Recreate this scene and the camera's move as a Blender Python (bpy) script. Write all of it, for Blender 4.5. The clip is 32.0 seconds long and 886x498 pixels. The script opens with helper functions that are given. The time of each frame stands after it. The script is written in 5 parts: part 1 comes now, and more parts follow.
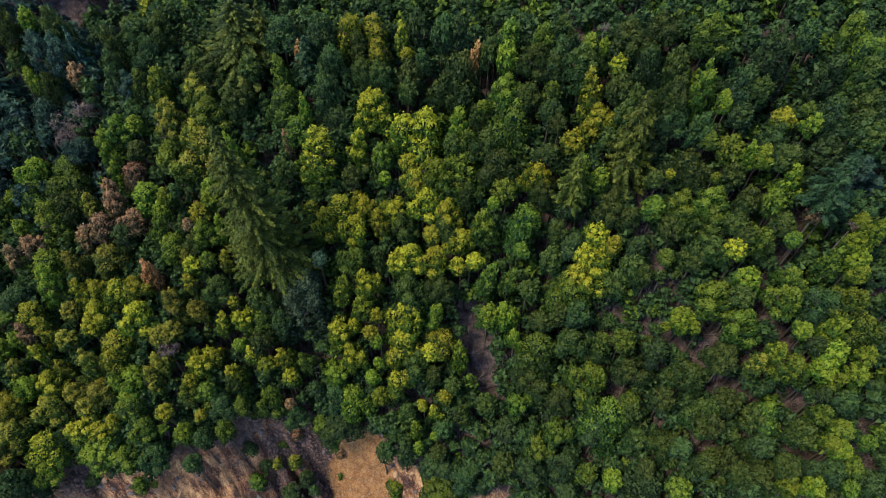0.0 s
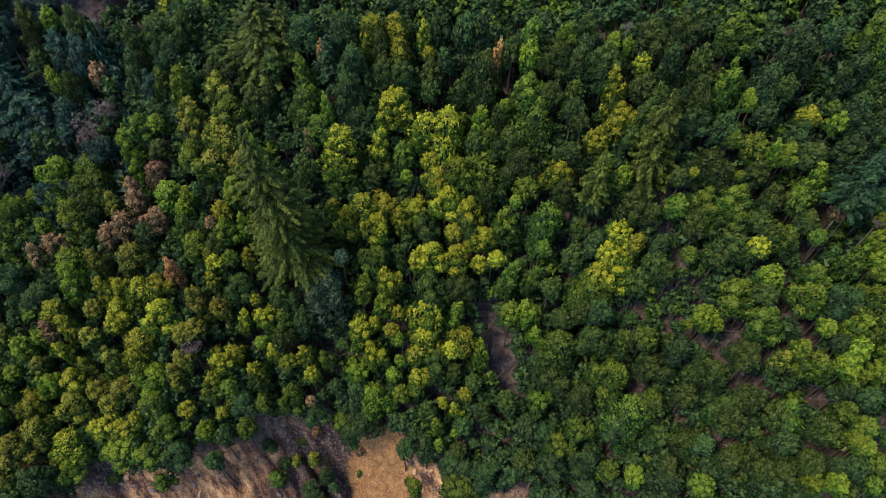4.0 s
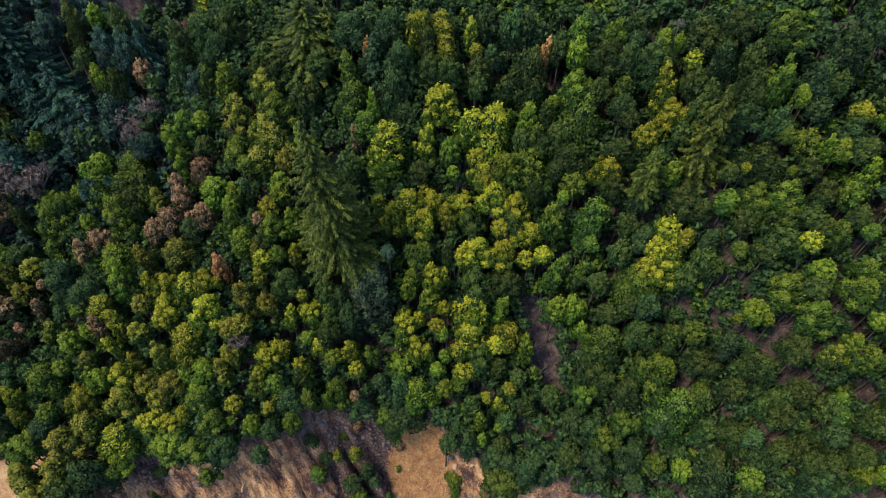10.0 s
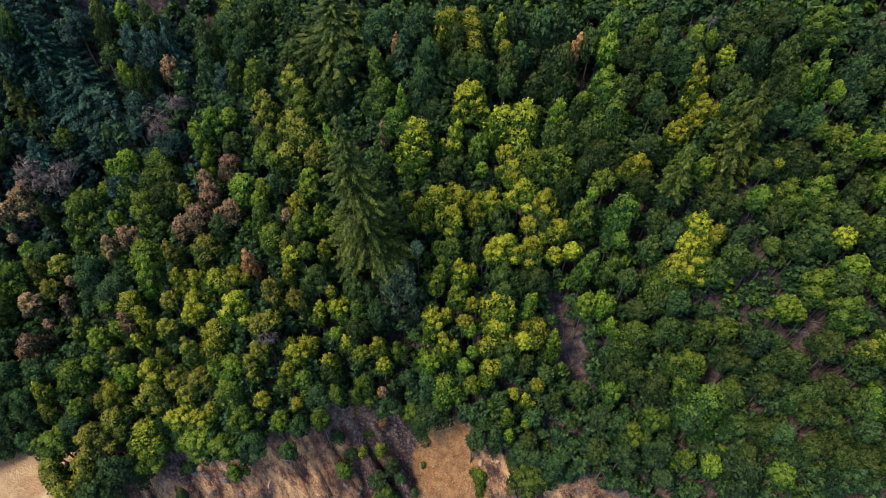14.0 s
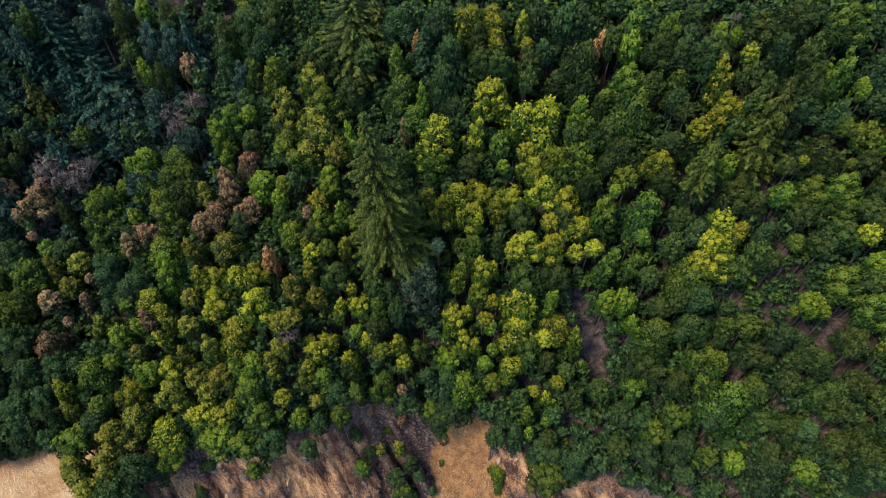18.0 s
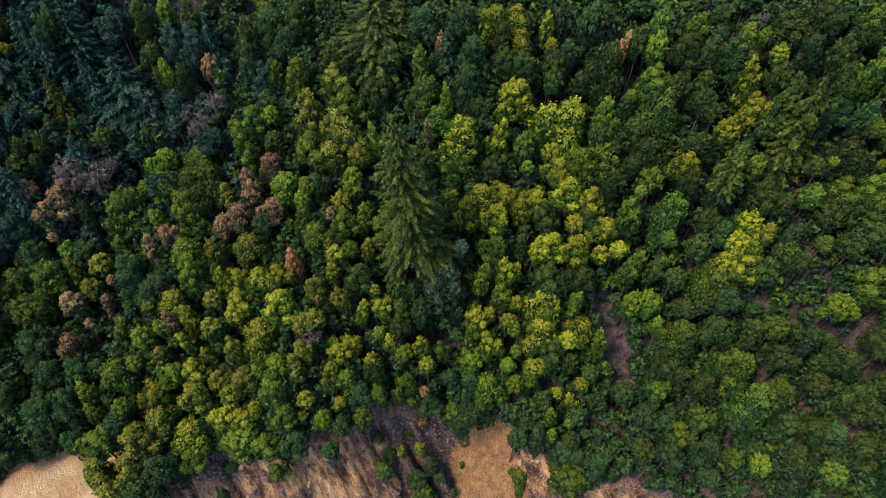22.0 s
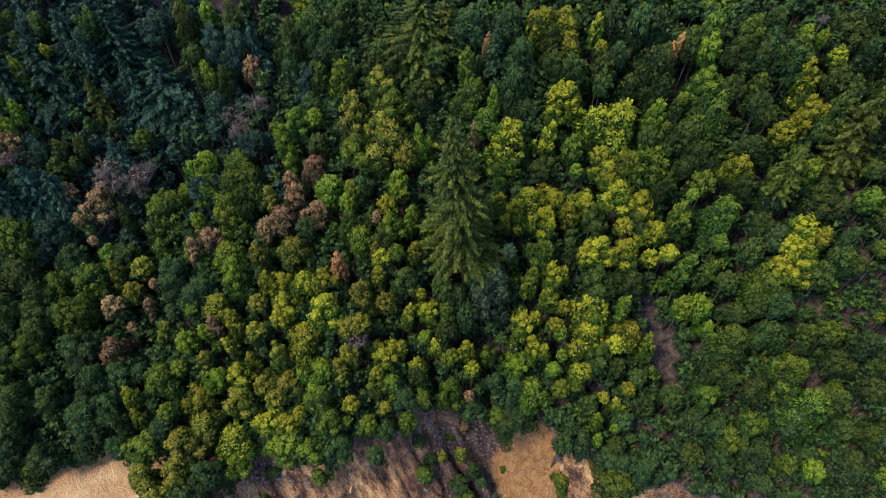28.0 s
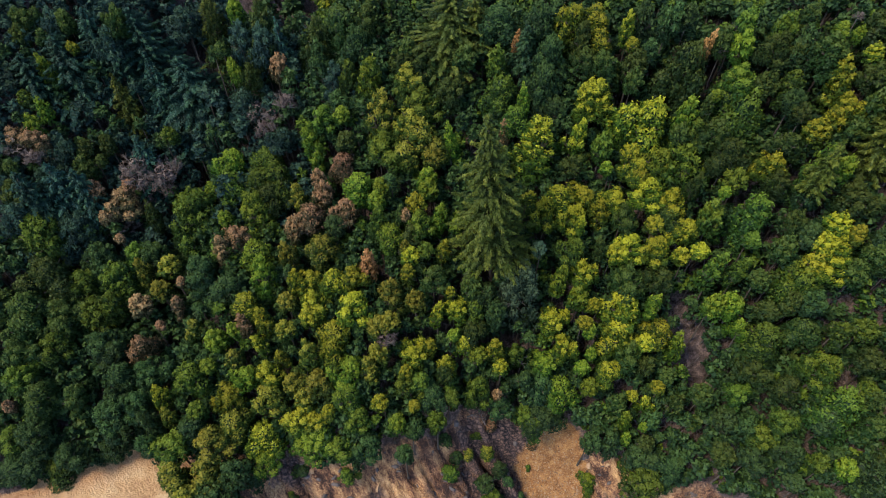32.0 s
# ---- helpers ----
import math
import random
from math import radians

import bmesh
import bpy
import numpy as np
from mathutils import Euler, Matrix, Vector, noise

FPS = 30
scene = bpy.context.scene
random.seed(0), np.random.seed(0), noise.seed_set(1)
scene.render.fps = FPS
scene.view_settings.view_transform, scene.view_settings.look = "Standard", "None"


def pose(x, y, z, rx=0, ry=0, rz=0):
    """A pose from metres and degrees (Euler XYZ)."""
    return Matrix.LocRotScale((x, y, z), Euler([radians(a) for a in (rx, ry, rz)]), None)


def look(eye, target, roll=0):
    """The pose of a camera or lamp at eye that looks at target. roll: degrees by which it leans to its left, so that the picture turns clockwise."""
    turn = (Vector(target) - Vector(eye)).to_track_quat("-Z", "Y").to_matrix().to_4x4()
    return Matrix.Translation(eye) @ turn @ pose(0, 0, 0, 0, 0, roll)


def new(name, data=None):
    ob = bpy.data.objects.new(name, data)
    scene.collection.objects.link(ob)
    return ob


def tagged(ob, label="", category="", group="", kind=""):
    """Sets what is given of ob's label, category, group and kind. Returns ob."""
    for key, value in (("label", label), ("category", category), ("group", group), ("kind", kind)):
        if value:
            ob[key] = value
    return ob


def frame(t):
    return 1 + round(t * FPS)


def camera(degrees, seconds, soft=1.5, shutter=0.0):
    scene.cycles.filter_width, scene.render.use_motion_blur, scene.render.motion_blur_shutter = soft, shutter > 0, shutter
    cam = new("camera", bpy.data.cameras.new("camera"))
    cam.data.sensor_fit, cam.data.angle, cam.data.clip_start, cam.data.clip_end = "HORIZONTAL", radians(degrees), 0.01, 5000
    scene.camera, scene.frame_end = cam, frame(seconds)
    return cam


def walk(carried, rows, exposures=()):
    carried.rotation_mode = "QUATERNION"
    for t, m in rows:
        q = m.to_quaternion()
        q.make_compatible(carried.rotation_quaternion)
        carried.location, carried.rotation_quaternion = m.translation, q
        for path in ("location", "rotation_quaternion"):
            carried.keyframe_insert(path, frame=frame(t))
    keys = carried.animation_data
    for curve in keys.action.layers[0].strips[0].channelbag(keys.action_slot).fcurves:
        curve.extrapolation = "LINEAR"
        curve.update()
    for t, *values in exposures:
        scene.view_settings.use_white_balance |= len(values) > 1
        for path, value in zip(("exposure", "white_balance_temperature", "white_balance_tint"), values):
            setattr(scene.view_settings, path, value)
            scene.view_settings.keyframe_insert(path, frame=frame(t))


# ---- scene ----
cam = camera(74.0, 32.0, 1.0)
PITCH = -51.0
PATH = [
    (0, -0.000, -0.000, 86.000),
    (1, -0.587, -0.097, 86.030),
    (2, -1.248, -0.203, 86.079),
    (3, -2.024, -0.333, 86.125),
    (3.5, -2.467, -0.403, 86.144),
    (5.5, -4.418, -0.681, 86.192),
    (7, -5.969, -0.882, 86.198),
    (8.5, -7.595, -1.083, 86.203),
    (10, -9.254, -1.287, 86.200),
    (11.5, -10.861, -1.511, 86.144),
    (13, -12.362, -1.723, 86.082),
    (14.5, -13.651, -1.874, 86.016),
    (16.5, -15.142, -2.030, 85.897),
    (18, -16.151, -2.091, 85.829),
    (19.5, -17.230, -2.085, 85.740),
    (21, -18.494, -1.933, 85.698),
    (22.5, -19.957, -1.663, 85.691),
    (24, -21.547, -1.409, 85.647),
    (25.5, -23.172, -1.164, 85.601),
    (27.5, -25.387, -0.956, 85.510),
    (29, -27.042, -0.926, 85.397),
    (30.5, -28.576, -0.945, 85.257),
    (32, -30.000, -0.999, 85.099),
]
walk(cam, [(t, pose(x, y, z, 90 + PITCH, 0, 0)) for t, x, y, z in PATH])

EXPOSURE = 1.63

# ---- light ----
SUN_ELEVATION, SUN_AZIMUTH = 55.0, -111.0   # degrees; the azimuth turns from straight ahead (y) to the right
world = bpy.data.worlds.new("sky")
scene.world = world
world.use_nodes = True
wn = world.node_tree.nodes
sky = wn.new("ShaderNodeTexSky")
sky.sky_type, sky.sun_disc = "NISHITA", False
sky.ozone_density, sky.dust_density = 4.0, 0.4
sky.sun_elevation, sky.sun_rotation = radians(SUN_ELEVATION), radians(SUN_AZIMUTH)
world.node_tree.links.new(sky.outputs["Color"], wn["Background"].inputs["Color"])
wn["Background"].inputs["Strength"].default_value = 0.15
lamp = bpy.data.lights.new("sun", "SUN")
lamp.energy, lamp.angle, lamp.color = 1.85, radians(16), (1.0, 0.90, 0.69)
sun = new("sun", lamp)
sun_way = Vector((math.sin(radians(SUN_AZIMUTH)) * math.cos(radians(SUN_ELEVATION)),
                  math.cos(radians(SUN_AZIMUTH)) * math.cos(radians(SUN_ELEVATION)), math.sin(radians(SUN_ELEVATION))))
sun.matrix_world = look(sun_way * 200, (0, 0, 0))
scene.view_settings.exposure = EXPOSURE


# ---- materials ----
def material(name):
    m = bpy.data.materials.new(name)
    m.use_nodes = True
    return m, m.node_tree.nodes, m.node_tree.links


def noise_node(n, l, scale, detail=3.0, coords=None, rough=0.55):
    t = n.new("ShaderNodeTexNoise")
    t.inputs["Scale"].default_value, t.inputs["Detail"].default_value, t.inputs["Roughness"].default_value = scale, detail, rough
    if coords is not None:
        l.new(coords, t.inputs["Vector"])
    return t.outputs["Fac"]


def ramp(n, l, fac, stops):
    r = n.new("ShaderNodeValToRGB")
    while len(r.color_ramp.elements) < len(stops):
        r.color_ramp.elements.new(0.5)
    for e, (p, c) in zip(r.color_ramp.elements, stops):
        e.position, e.color = p, (*c, 1.0)
    l.new(fac, r.inputs["Fac"])
    return r.outputs["Color"]


def math_node(n, l, kind, a, b):
    m = n.new("ShaderNodeMath")
    m.operation = kind
    for k, v in enumerate((a, b)):
        if isinstance(v, (int, float)):
            m.inputs[k].default_value = v
        else:
            l.new(v, m.inputs[k])
    return m.outputs[0]


def mix_color(n, l, fac, a, b):
    m = n.new("ShaderNodeMix")
    m.data_type = "RGBA"
    for k, v in ((0, fac), (6, a), (7, b)):
        if isinstance(v, (int, float)):
            m.inputs[k].default_value = v
        elif isinstance(v, tuple):
            m.inputs[k].default_value = (*v, 1.0)
        else:
            l.new(v, m.inputs[k])
    return m.outputs[2]


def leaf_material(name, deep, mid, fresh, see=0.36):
    """Foliage: every sprig has its own tone, with new shoots and top light painted paler at the tips of the boughs, and
    each tree its own hue.
    """
    m, n, l = material(name)
    geo, info, tex = n.new("ShaderNodeNewGeometry"), n.new("ShaderNodeObjectInfo"), n.new("ShaderNodeTexCoord")
    patch = noise_node(n, l, 0.95, 3.0, geo.outputs["Position"])
    lit_shoots = n.new("ShaderNodeAttribute")
    lit_shoots.attribute_name = "lit_shoots"
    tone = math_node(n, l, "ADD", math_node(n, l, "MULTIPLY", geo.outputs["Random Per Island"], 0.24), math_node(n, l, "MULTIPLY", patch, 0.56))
    # painted light: upper and outer sprigs move up the ramp to paler colour
    tone = math_node(n, l, "ADD", tone, math_node(n, l, "MULTIPLY", lit_shoots.outputs["Fac"], 0.72))
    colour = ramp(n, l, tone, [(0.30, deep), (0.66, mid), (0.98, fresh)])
    hsv = n.new("ShaderNodeHueSaturation")
    l.new(math_node(n, l, "ADD", math_node(n, l, "MULTIPLY", info.outputs["Random"], 0.026), 0.489), hsv.inputs["Hue"])
    l.new(math_node(n, l, "ADD", math_node(n, l, "MULTIPLY", info.outputs["Random"], 0.54), 0.73), hsv.inputs["Value"])
    hsv.inputs["Saturation"].default_value = 1.0
    l.new(colour, hsv.inputs["Color"])
    b = n["Principled BSDF"]
    b.inputs["Roughness"].default_value = 0.55
    b.inputs["Specular IOR Level"].default_value = 0.13
    l.new(hsv.outputs["Color"], b.inputs["Base Color"])
    t = n.new("ShaderNodeBsdfTranslucent")
    l.new(hsv.outputs["Color"], t.inputs["Color"])
    x = n.new("ShaderNodeMixShader")
    x.inputs[0].default_value = see
    l.new(b.outputs[0], x.inputs[1]), l.new(t.outputs[0], x.inputs[2])
    l.new(x.outputs[0], n["Material Output"].inputs["Surface"])
    return m


def rough_material(name, stops, scale, fine, bump=0.4, rough=0.9):
    """Bark, wood, stone: two scales of colour and a fine relief."""
    m, n, l = material(name)
    geo, info = n.new("ShaderNodeNewGeometry"), n.new("ShaderNodeObjectInfo")
    a = noise_node(n, l, scale, 4.0, geo.outputs["Position"])
    c = noise_node(n, l, fine, 3.0, geo.outputs["Position"])
    tone = math_node(n, l, "ADD", math_node(n, l, "MULTIPLY", a, 0.6), math_node(n, l, "MULTIPLY", c, 0.4))
    tone = math_node(n, l, "ADD", tone, math_node(n, l, "MULTIPLY", math_node(n, l, "SUBTRACT", geo.outputs["Random Per Island"], 0.5), 0.3))
    l.new(ramp(n, l, tone, stops), n["Principled BSDF"].inputs["Base Color"])
    n["Principled BSDF"].inputs["Roughness"].default_value = rough
    n["Principled BSDF"].inputs["Specular IOR Level"].default_value = 0.2
    bp = n.new("ShaderNodeBump")
    bp.inputs["Strength"].default_value, bp.inputs["Distance"].default_value = bump, 0.1
    l.new(c, bp.inputs["Height"])
    l.new(bp.outputs[0], n["Principled BSDF"].inputs["Normal"])
    return m


GOLD = leaf_material("leaf_gold", (0.020, 0.044, 0.006), (0.064, 0.098, 0.009), (0.300, 0.275, 0.022))
AMBER = leaf_material("leaf_amber", (0.018, 0.036, 0.007), (0.050, 0.074, 0.010), (0.220, 0.192, 0.025))
OLIVE = leaf_material("leaf_olive", (0.012, 0.028, 0.007), (0.022, 0.043, 0.010), (0.068, 0.090, 0.018))
FRESH = leaf_material("leaf_fresh", (0.014, 0.035, 0.006), (0.036, 0.068, 0.009), (0.132, 0.162, 0.018))
GREEN = leaf_material("leaf_green", (0.012, 0.030, 0.007), (0.033, 0.066, 0.010), (0.110, 0.150, 0.018))
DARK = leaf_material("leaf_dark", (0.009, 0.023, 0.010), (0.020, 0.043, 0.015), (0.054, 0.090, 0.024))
SAGE = leaf_material("leaf_sage", (0.019, 0.034, 0.020), (0.038, 0.066, 0.036), (0.088, 0.130, 0.066))
# blue-green leaf; on valley trees its dark blue paints in the valley's shade
BLUE_SHADE = leaf_material("leaf_blue_shade", (0.009, 0.022, 0.019), (0.018, 0.040, 0.032), (0.043, 0.080, 0.046))
LIME = leaf_material("leaf_lime", (0.020, 0.050, 0.006), (0.054, 0.098, 0.010), (0.175, 0.212, 0.020))
RUSSET = leaf_material("leaf_russet", (0.026, 0.026, 0.010), (0.068, 0.052, 0.023), (0.260, 0.140, 0.068), 0.15)
ORANGE = leaf_material("leaf_orange", (0.070, 0.040, 0.014), (0.190, 0.090, 0.030), (0.380, 0.180, 0.070), 0.15)
TWIG = leaf_material("dry_twig", (0.045, 0.030, 0.026), (0.078, 0.055, 0.047), (0.145, 0.100, 0.084), 0.05)
FIR = leaf_material("needle_dark", (0.008, 0.020, 0.010), (0.016, 0.036, 0.014), (0.036, 0.064, 0.020), 0.12)
# blue-green needles, with the valley's shade and haze mixed into the colour
FIR_HAZE = leaf_material("needle_haze", (0.008, 0.024, 0.021), (0.017, 0.048, 0.034), (0.052, 0.112, 0.052), 0.16)
FIR_PALE = leaf_material("needle_pale", (0.018, 0.030, 0.008), (0.046, 0.064, 0.012), (0.140, 0.148, 0.026), 0.16)
FIR_OLIVE = leaf_material("needle_olive", (0.015, 0.024, 0.005), (0.044, 0.057, 0.008), (0.128, 0.128, 0.017), 0.16)
BARK = rough_material("bark", [(0.25, (0.022, 0.018, 0.015)), (0.6, (0.060, 0.047, 0.038)), (0.85, (0.115, 0.094, 0.078))], 1.5, 9.0)
DEADWOOD = rough_material("weathered_wood", [(0.25, (0.045, 0.036, 0.033)), (0.6, (0.110, 0.088, 0.080)), (0.85, (0.24, 0.20, 0.185))], 1.5, 9.0)
STONE = rough_material("slide_stone", [(0.25, (0.10, 0.055, 0.030)), (0.55, (0.30, 0.185, 0.105)), (0.85, (0.46, 0.32, 0.20))], 0.8, 6.0)
DARK_ROCK = rough_material("dark_rock", [(0.25, (0.030, 0.026, 0.026)), (0.55, (0.085, 0.068, 0.064)), (0.85, (0.20, 0.145, 0.115))], 0.9, 5.0, 0.7)


def ground_material():
    m, n, l = material("hillside_soil")
    geo = n.new("ShaderNodeNewGeometry")
    pos = geo.outputs["Position"]

    def mask(name):
        a = n.new("ShaderNodeAttribute")
        a.attribute_name = name
        return a.outputs["Fac"]

    big, mid, fine = noise_node(n, l, 0.16, 4.0, pos), noise_node(n, l, 0.9, 5.0, pos, 0.62), noise_node(n, l, 5.0, 4.0, pos, 0.7)
    # gullies run aslant down the bank
    turned, stretch = n.new("ShaderNodeMapping"), n.new("ShaderNodeMapping")
    turned.inputs["Rotation"].default_value = (0.0, 0.0, -0.62)
    stretch.inputs["Scale"].default_value = (1.2, 0.32, 0.35)
    l.new(pos, turned.inputs["Vector"])
    l.new(turned.outputs[0], stretch.inputs["Vector"])
    streak = noise_node(n, l, 0.55, 8.0, stretch.outputs[0], 0.68)
    litter = ramp(n, l, math_node(n, l, "ADD", math_node(n, l, "MULTIPLY", mid, 0.6), math_node(n, l, "MULTIPLY", fine, 0.4)),
                  [(0.36, (0.016, 0.012, 0.012)), (0.5, (0.070, 0.050, 0.046)), (0.64, (0.190, 0.130, 0.115))])
    bank = ramp(n, l, math_node(n, l, "ADD", math_node(n, l, "MULTIPLY", streak, 0.66), math_node(n, l, "MULTIPLY", fine, 0.34)),
                [(0.42, (0.036, 0.022, 0.019)), (0.47, (0.140, 0.068, 0.042)), (0.53, (0.36, 0.190, 0.092)), (0.60, (0.64, 0.39, 0.185))])
    crack = n.new("ShaderNodeTexVoronoi")
    crack.feature = "DISTANCE_TO_EDGE"
    crack.inputs["Scale"].default_value = 1.4
    warp = n.new("ShaderNodeVectorMath")
    warp.operation = "ADD"
    bent = n.new("ShaderNodeTexNoise")
    bent.inputs["Scale"].default_value, bent.inputs["Detail"].default_value = 0.8, 4.0
    l.new(pos, bent.inputs["Vector"]), l.new(pos, warp.inputs[0]), l.new(bent.outputs["Color"], warp.inputs[1])
    l.new(warp.outputs[0], crack.inputs["Vector"])
    outcrop = n.new("ShaderNodeMapRange")
    outcrop.inputs["From Min"].default_value, outcrop.inputs["From Max"].default_value = 0.51, 0.59
    veined = math_node(n, l, "ADD", math_node(n, l, "MULTIPLY", big, 0.6), math_node(n, l, "MULTIPLY", streak, 0.42))
    l.new(math_node(n, l, "ADD", veined, math_node(n, l, "MULTIPLY", mask("rocky"), 0.15)), outcrop.inputs["Value"])
    broken = math_node(n, l, "ADD", math_node(n, l, "MULTIPLY", crack.outputs["Distance"], 0.35), math_node(n, l, "MULTIPLY", streak, 0.5))
    rock = ramp(n, l, math_node(n, l, "ADD", broken, math_node(n, l, "MULTIPLY", fine, 0.3)),
                [(0.38, (0.014, 0.012, 0.014)), (0.46, (0.075, 0.049, 0.044)), (0.60, (0.235, 0.135, 0.098))])
    bank = mix_color(n, l, outcrop.outputs[0], bank, rock)
    sand = ramp(n, l, math_node(n, l, "ADD", math_node(n, l, "MULTIPLY", big, 0.5), math_node(n, l, "MULTIPLY", mid, 0.5)),
                [(0.32, (0.34, 0.175, 0.085)), (0.48, (0.51, 0.305, 0.150)), (0.66, (0.68, 0.470, 0.265))])
    gravel = ramp(n, l, math_node(n, l, "ADD", math_node(n, l, "MULTIPLY", mid, 0.45), math_node(n, l, "MULTIPLY", fine, 0.55)),
                  [(0.34, (0.075, 0.036, 0.018)), (0.5, (0.26, 0.120, 0.046)), (0.68, (0.47, 0.265, 0.110))])

    def edged(name):
        e = math_node(n, l, "ADD", mask(name), math_node(n, l, "MULTIPLY", math_node(n, l, "SUBTRACT", mid, 0.5), 0.9))
        r = n.new("ShaderNodeMapRange")
        r.inputs["From Min"].default_value, r.inputs["From Max"].default_value = 0.38, 0.62
        l.new(e, r.inputs["Value"])
        return r.outputs[0]

    c = mix_color(n, l, edged("bare"), litter, bank)
    c = mix_color(n, l, edged("slide"), c, gravel)
    debris = math_node(n, l, "MULTIPLY", mask("verge"), math_node(n, l, "ADD", math_node(n, l, "MULTIPLY", mid, 1.5), 0.05))
    c = mix_color(n, l, edged("track"), c, mix_color(n, l, debris, sand, (0.33, 0.165, 0.080)))
    b = n["Principled BSDF"]
    b.inputs["Roughness"].default_value, b.inputs["Specular IOR Level"].default_value = 0.95, 0.1
    l.new(c, b.inputs["Base Color"])
    bp = n.new("ShaderNodeBump")
    bp.inputs["Strength"].default_value, bp.inputs["Distance"].default_value = 0.9, 0.45
    l.new(math_node(n, l, "ADD", math_node(n, l, "ADD", mid, fine), math_node(n, l, "MULTIPLY", streak, 1.6)), bp.inputs["Height"])
    l.new(bp.outputs[0], b.inputs["Normal"])
    return m


SOIL = ground_material()

# ---- the hillside ----
def smooth(a, b, v):
    v = np.clip((v - a) / (b - a), 0.0, 1.0)
    return v * v * (3 - 2 * v)


def foot(x):
    """Where the hillside meets the road bench at its foot."""
    return np.interp(x, [-400, -100, -88, -78, -74, -70, -64, -52, -42, -34, -27, -18, -10, -2, 14, 28, 42, 90, 400],
                     [16, 21.5, 25.0, 28.6, 30.8, 32.0, 25, 24, 24.5, 28, 30.5, 30, 28.5, 25.5, 20, 8, 2, -14, -60])


def bench(x):
    """The road climbs from the slide towards the west."""
    return np.interp(x, [-400, -100, -78, -22, 400], [6, 0.5, -1.0, -11.0, -14.0])


def hill(x, y):
    """Smooth shape of the hillside: bank, slope, side valley and crest."""
    s = y - foot(x)
    steep = np.interp(x, [-80, -66, -48, -30, -8, 8], [2, 5, 8.0, 9.5, 8.5, 7])
    up = steep * smooth(0, 7.5, s) + 1.0 * np.logaddexp(0, (s - 6.0) / 2.0) * 2.0
    up = np.where(up > 36, 36 + 30 * (1 - np.exp(-(up - 36) / 40)), up)
    across = 0.877 * (x + 54) - 0.48 * (y - 85)
    valley = np.exp(-((across + 6) / np.where(across > -6, 15.0, 26.0)) ** 2)
    valley = valley * smooth(30, 66, y) * 21.0 * (1 - 0.6 * smooth(100, 180, y))
    apron = 0.3 * np.clip(-s, 0, 14) * smooth(-66, -58, x)
    shoulder = 5.0 * smooth(5, 26, x) * smooth(38, 55, y)
    u, v = 0.921 * (x + 48) - 0.389 * (y - 60), 0.389 * (x + 48) + 0.921 * (y - 60)
    hollow = 12.2 * np.exp(-(u / 13.0) ** 2 - (v / 18.0) ** 2)
    return bench(x) + up - valley - hollow - apron + shoulder


def lattice(x, y, seed):
    """Smooth random heights between -1 and 1, one metre a cell."""
    table = np.random.RandomState(seed).uniform(-1, 1, (64, 64))
    i, j = np.floor(x).astype(int), np.floor(y).astype(int)
    u, v = x - i, y - j
    u, v = u * u * (3 - 2 * u), v * v * (3 - 2 * v)
    a, b = table[i % 64, j % 64], table[(i + 1) % 64, j % 64]
    c, d = table[i % 64, (j + 1) % 64], table[(i + 1) % 64, (j + 1) % 64]
    return (a * (1 - u) + b * u) * (1 - v) + (c * (1 - u) + d * u) * v


def bare_part(x, y):
    """1 on the eroded bank above the road bench, 0 under the woods."""
    s = y - foot(x) + 1.6 * lattice(x * 0.22, y * 0.22, 3)
    high = np.interp(x, [-72, -60, -48, -36, -31, -27, -20, -16, -8, 2, 24, 34], [2, 4.2, 4.6, 4.4, 4.6, 7.4, 6.8, 5.2, 4.4, 4.5, 4, 0])
    return np.maximum(smooth(-1.5, 0.5, s), smooth(-70, -62, x)) * (1 - smooth(high - 1.5, high + 1.5, s)) * smooth(-74, -70, x) * (1 - smooth(28, 36, x))


def slide_part(x, y):
    """1 on the fan of rubble that has come down to the road."""
    half = np.interp(y, [20, 26, 31, 34, 36], [8.5, 6.2, 4.8, 3.8, 1.0])
    return (1 - smooth(half - 1.2, half + 1.2, np.abs(x + 13.2 + 1.3 * lattice(x * 0.2, y * 0.25, 14)))) * (1 - smooth(34.2, 36.2, y + 1.2 * lattice(x * 0.35, y * 0.1, 15)))


def track_part(x, y):
    s = y - foot(x)
    return (1 - smooth(-0.8, 1.4, s + 1.0 * lattice(x * 0.3, y * 0.3, 9))) * (1 - smooth(-68, -60, x + 0.5 * (y - 26))) * smooth(2, 6, y)


def glade_part(x, y):
    """The brown gully that runs down between the trees, and two other openings."""
    g = np.exp(-(((x - 4.9 + 0.4 * (y - 42)) / 1.5) ** 2 + ((y - 42.0) / 5.0) ** 2))
    g = g + np.exp(-(((x - 32.5) / 2.2) ** 2 + ((y - 37) / 1.1) ** 2)) + 0.45 * np.exp(-(((x + 62) / 3.2) ** 2 + ((y - 75) / 4.0) ** 2)) + np.exp(-(((x + 70.5) / 2.5) ** 2 + ((y - 85) / 3.0) ** 2))
    return np.clip(g, 0, 1)


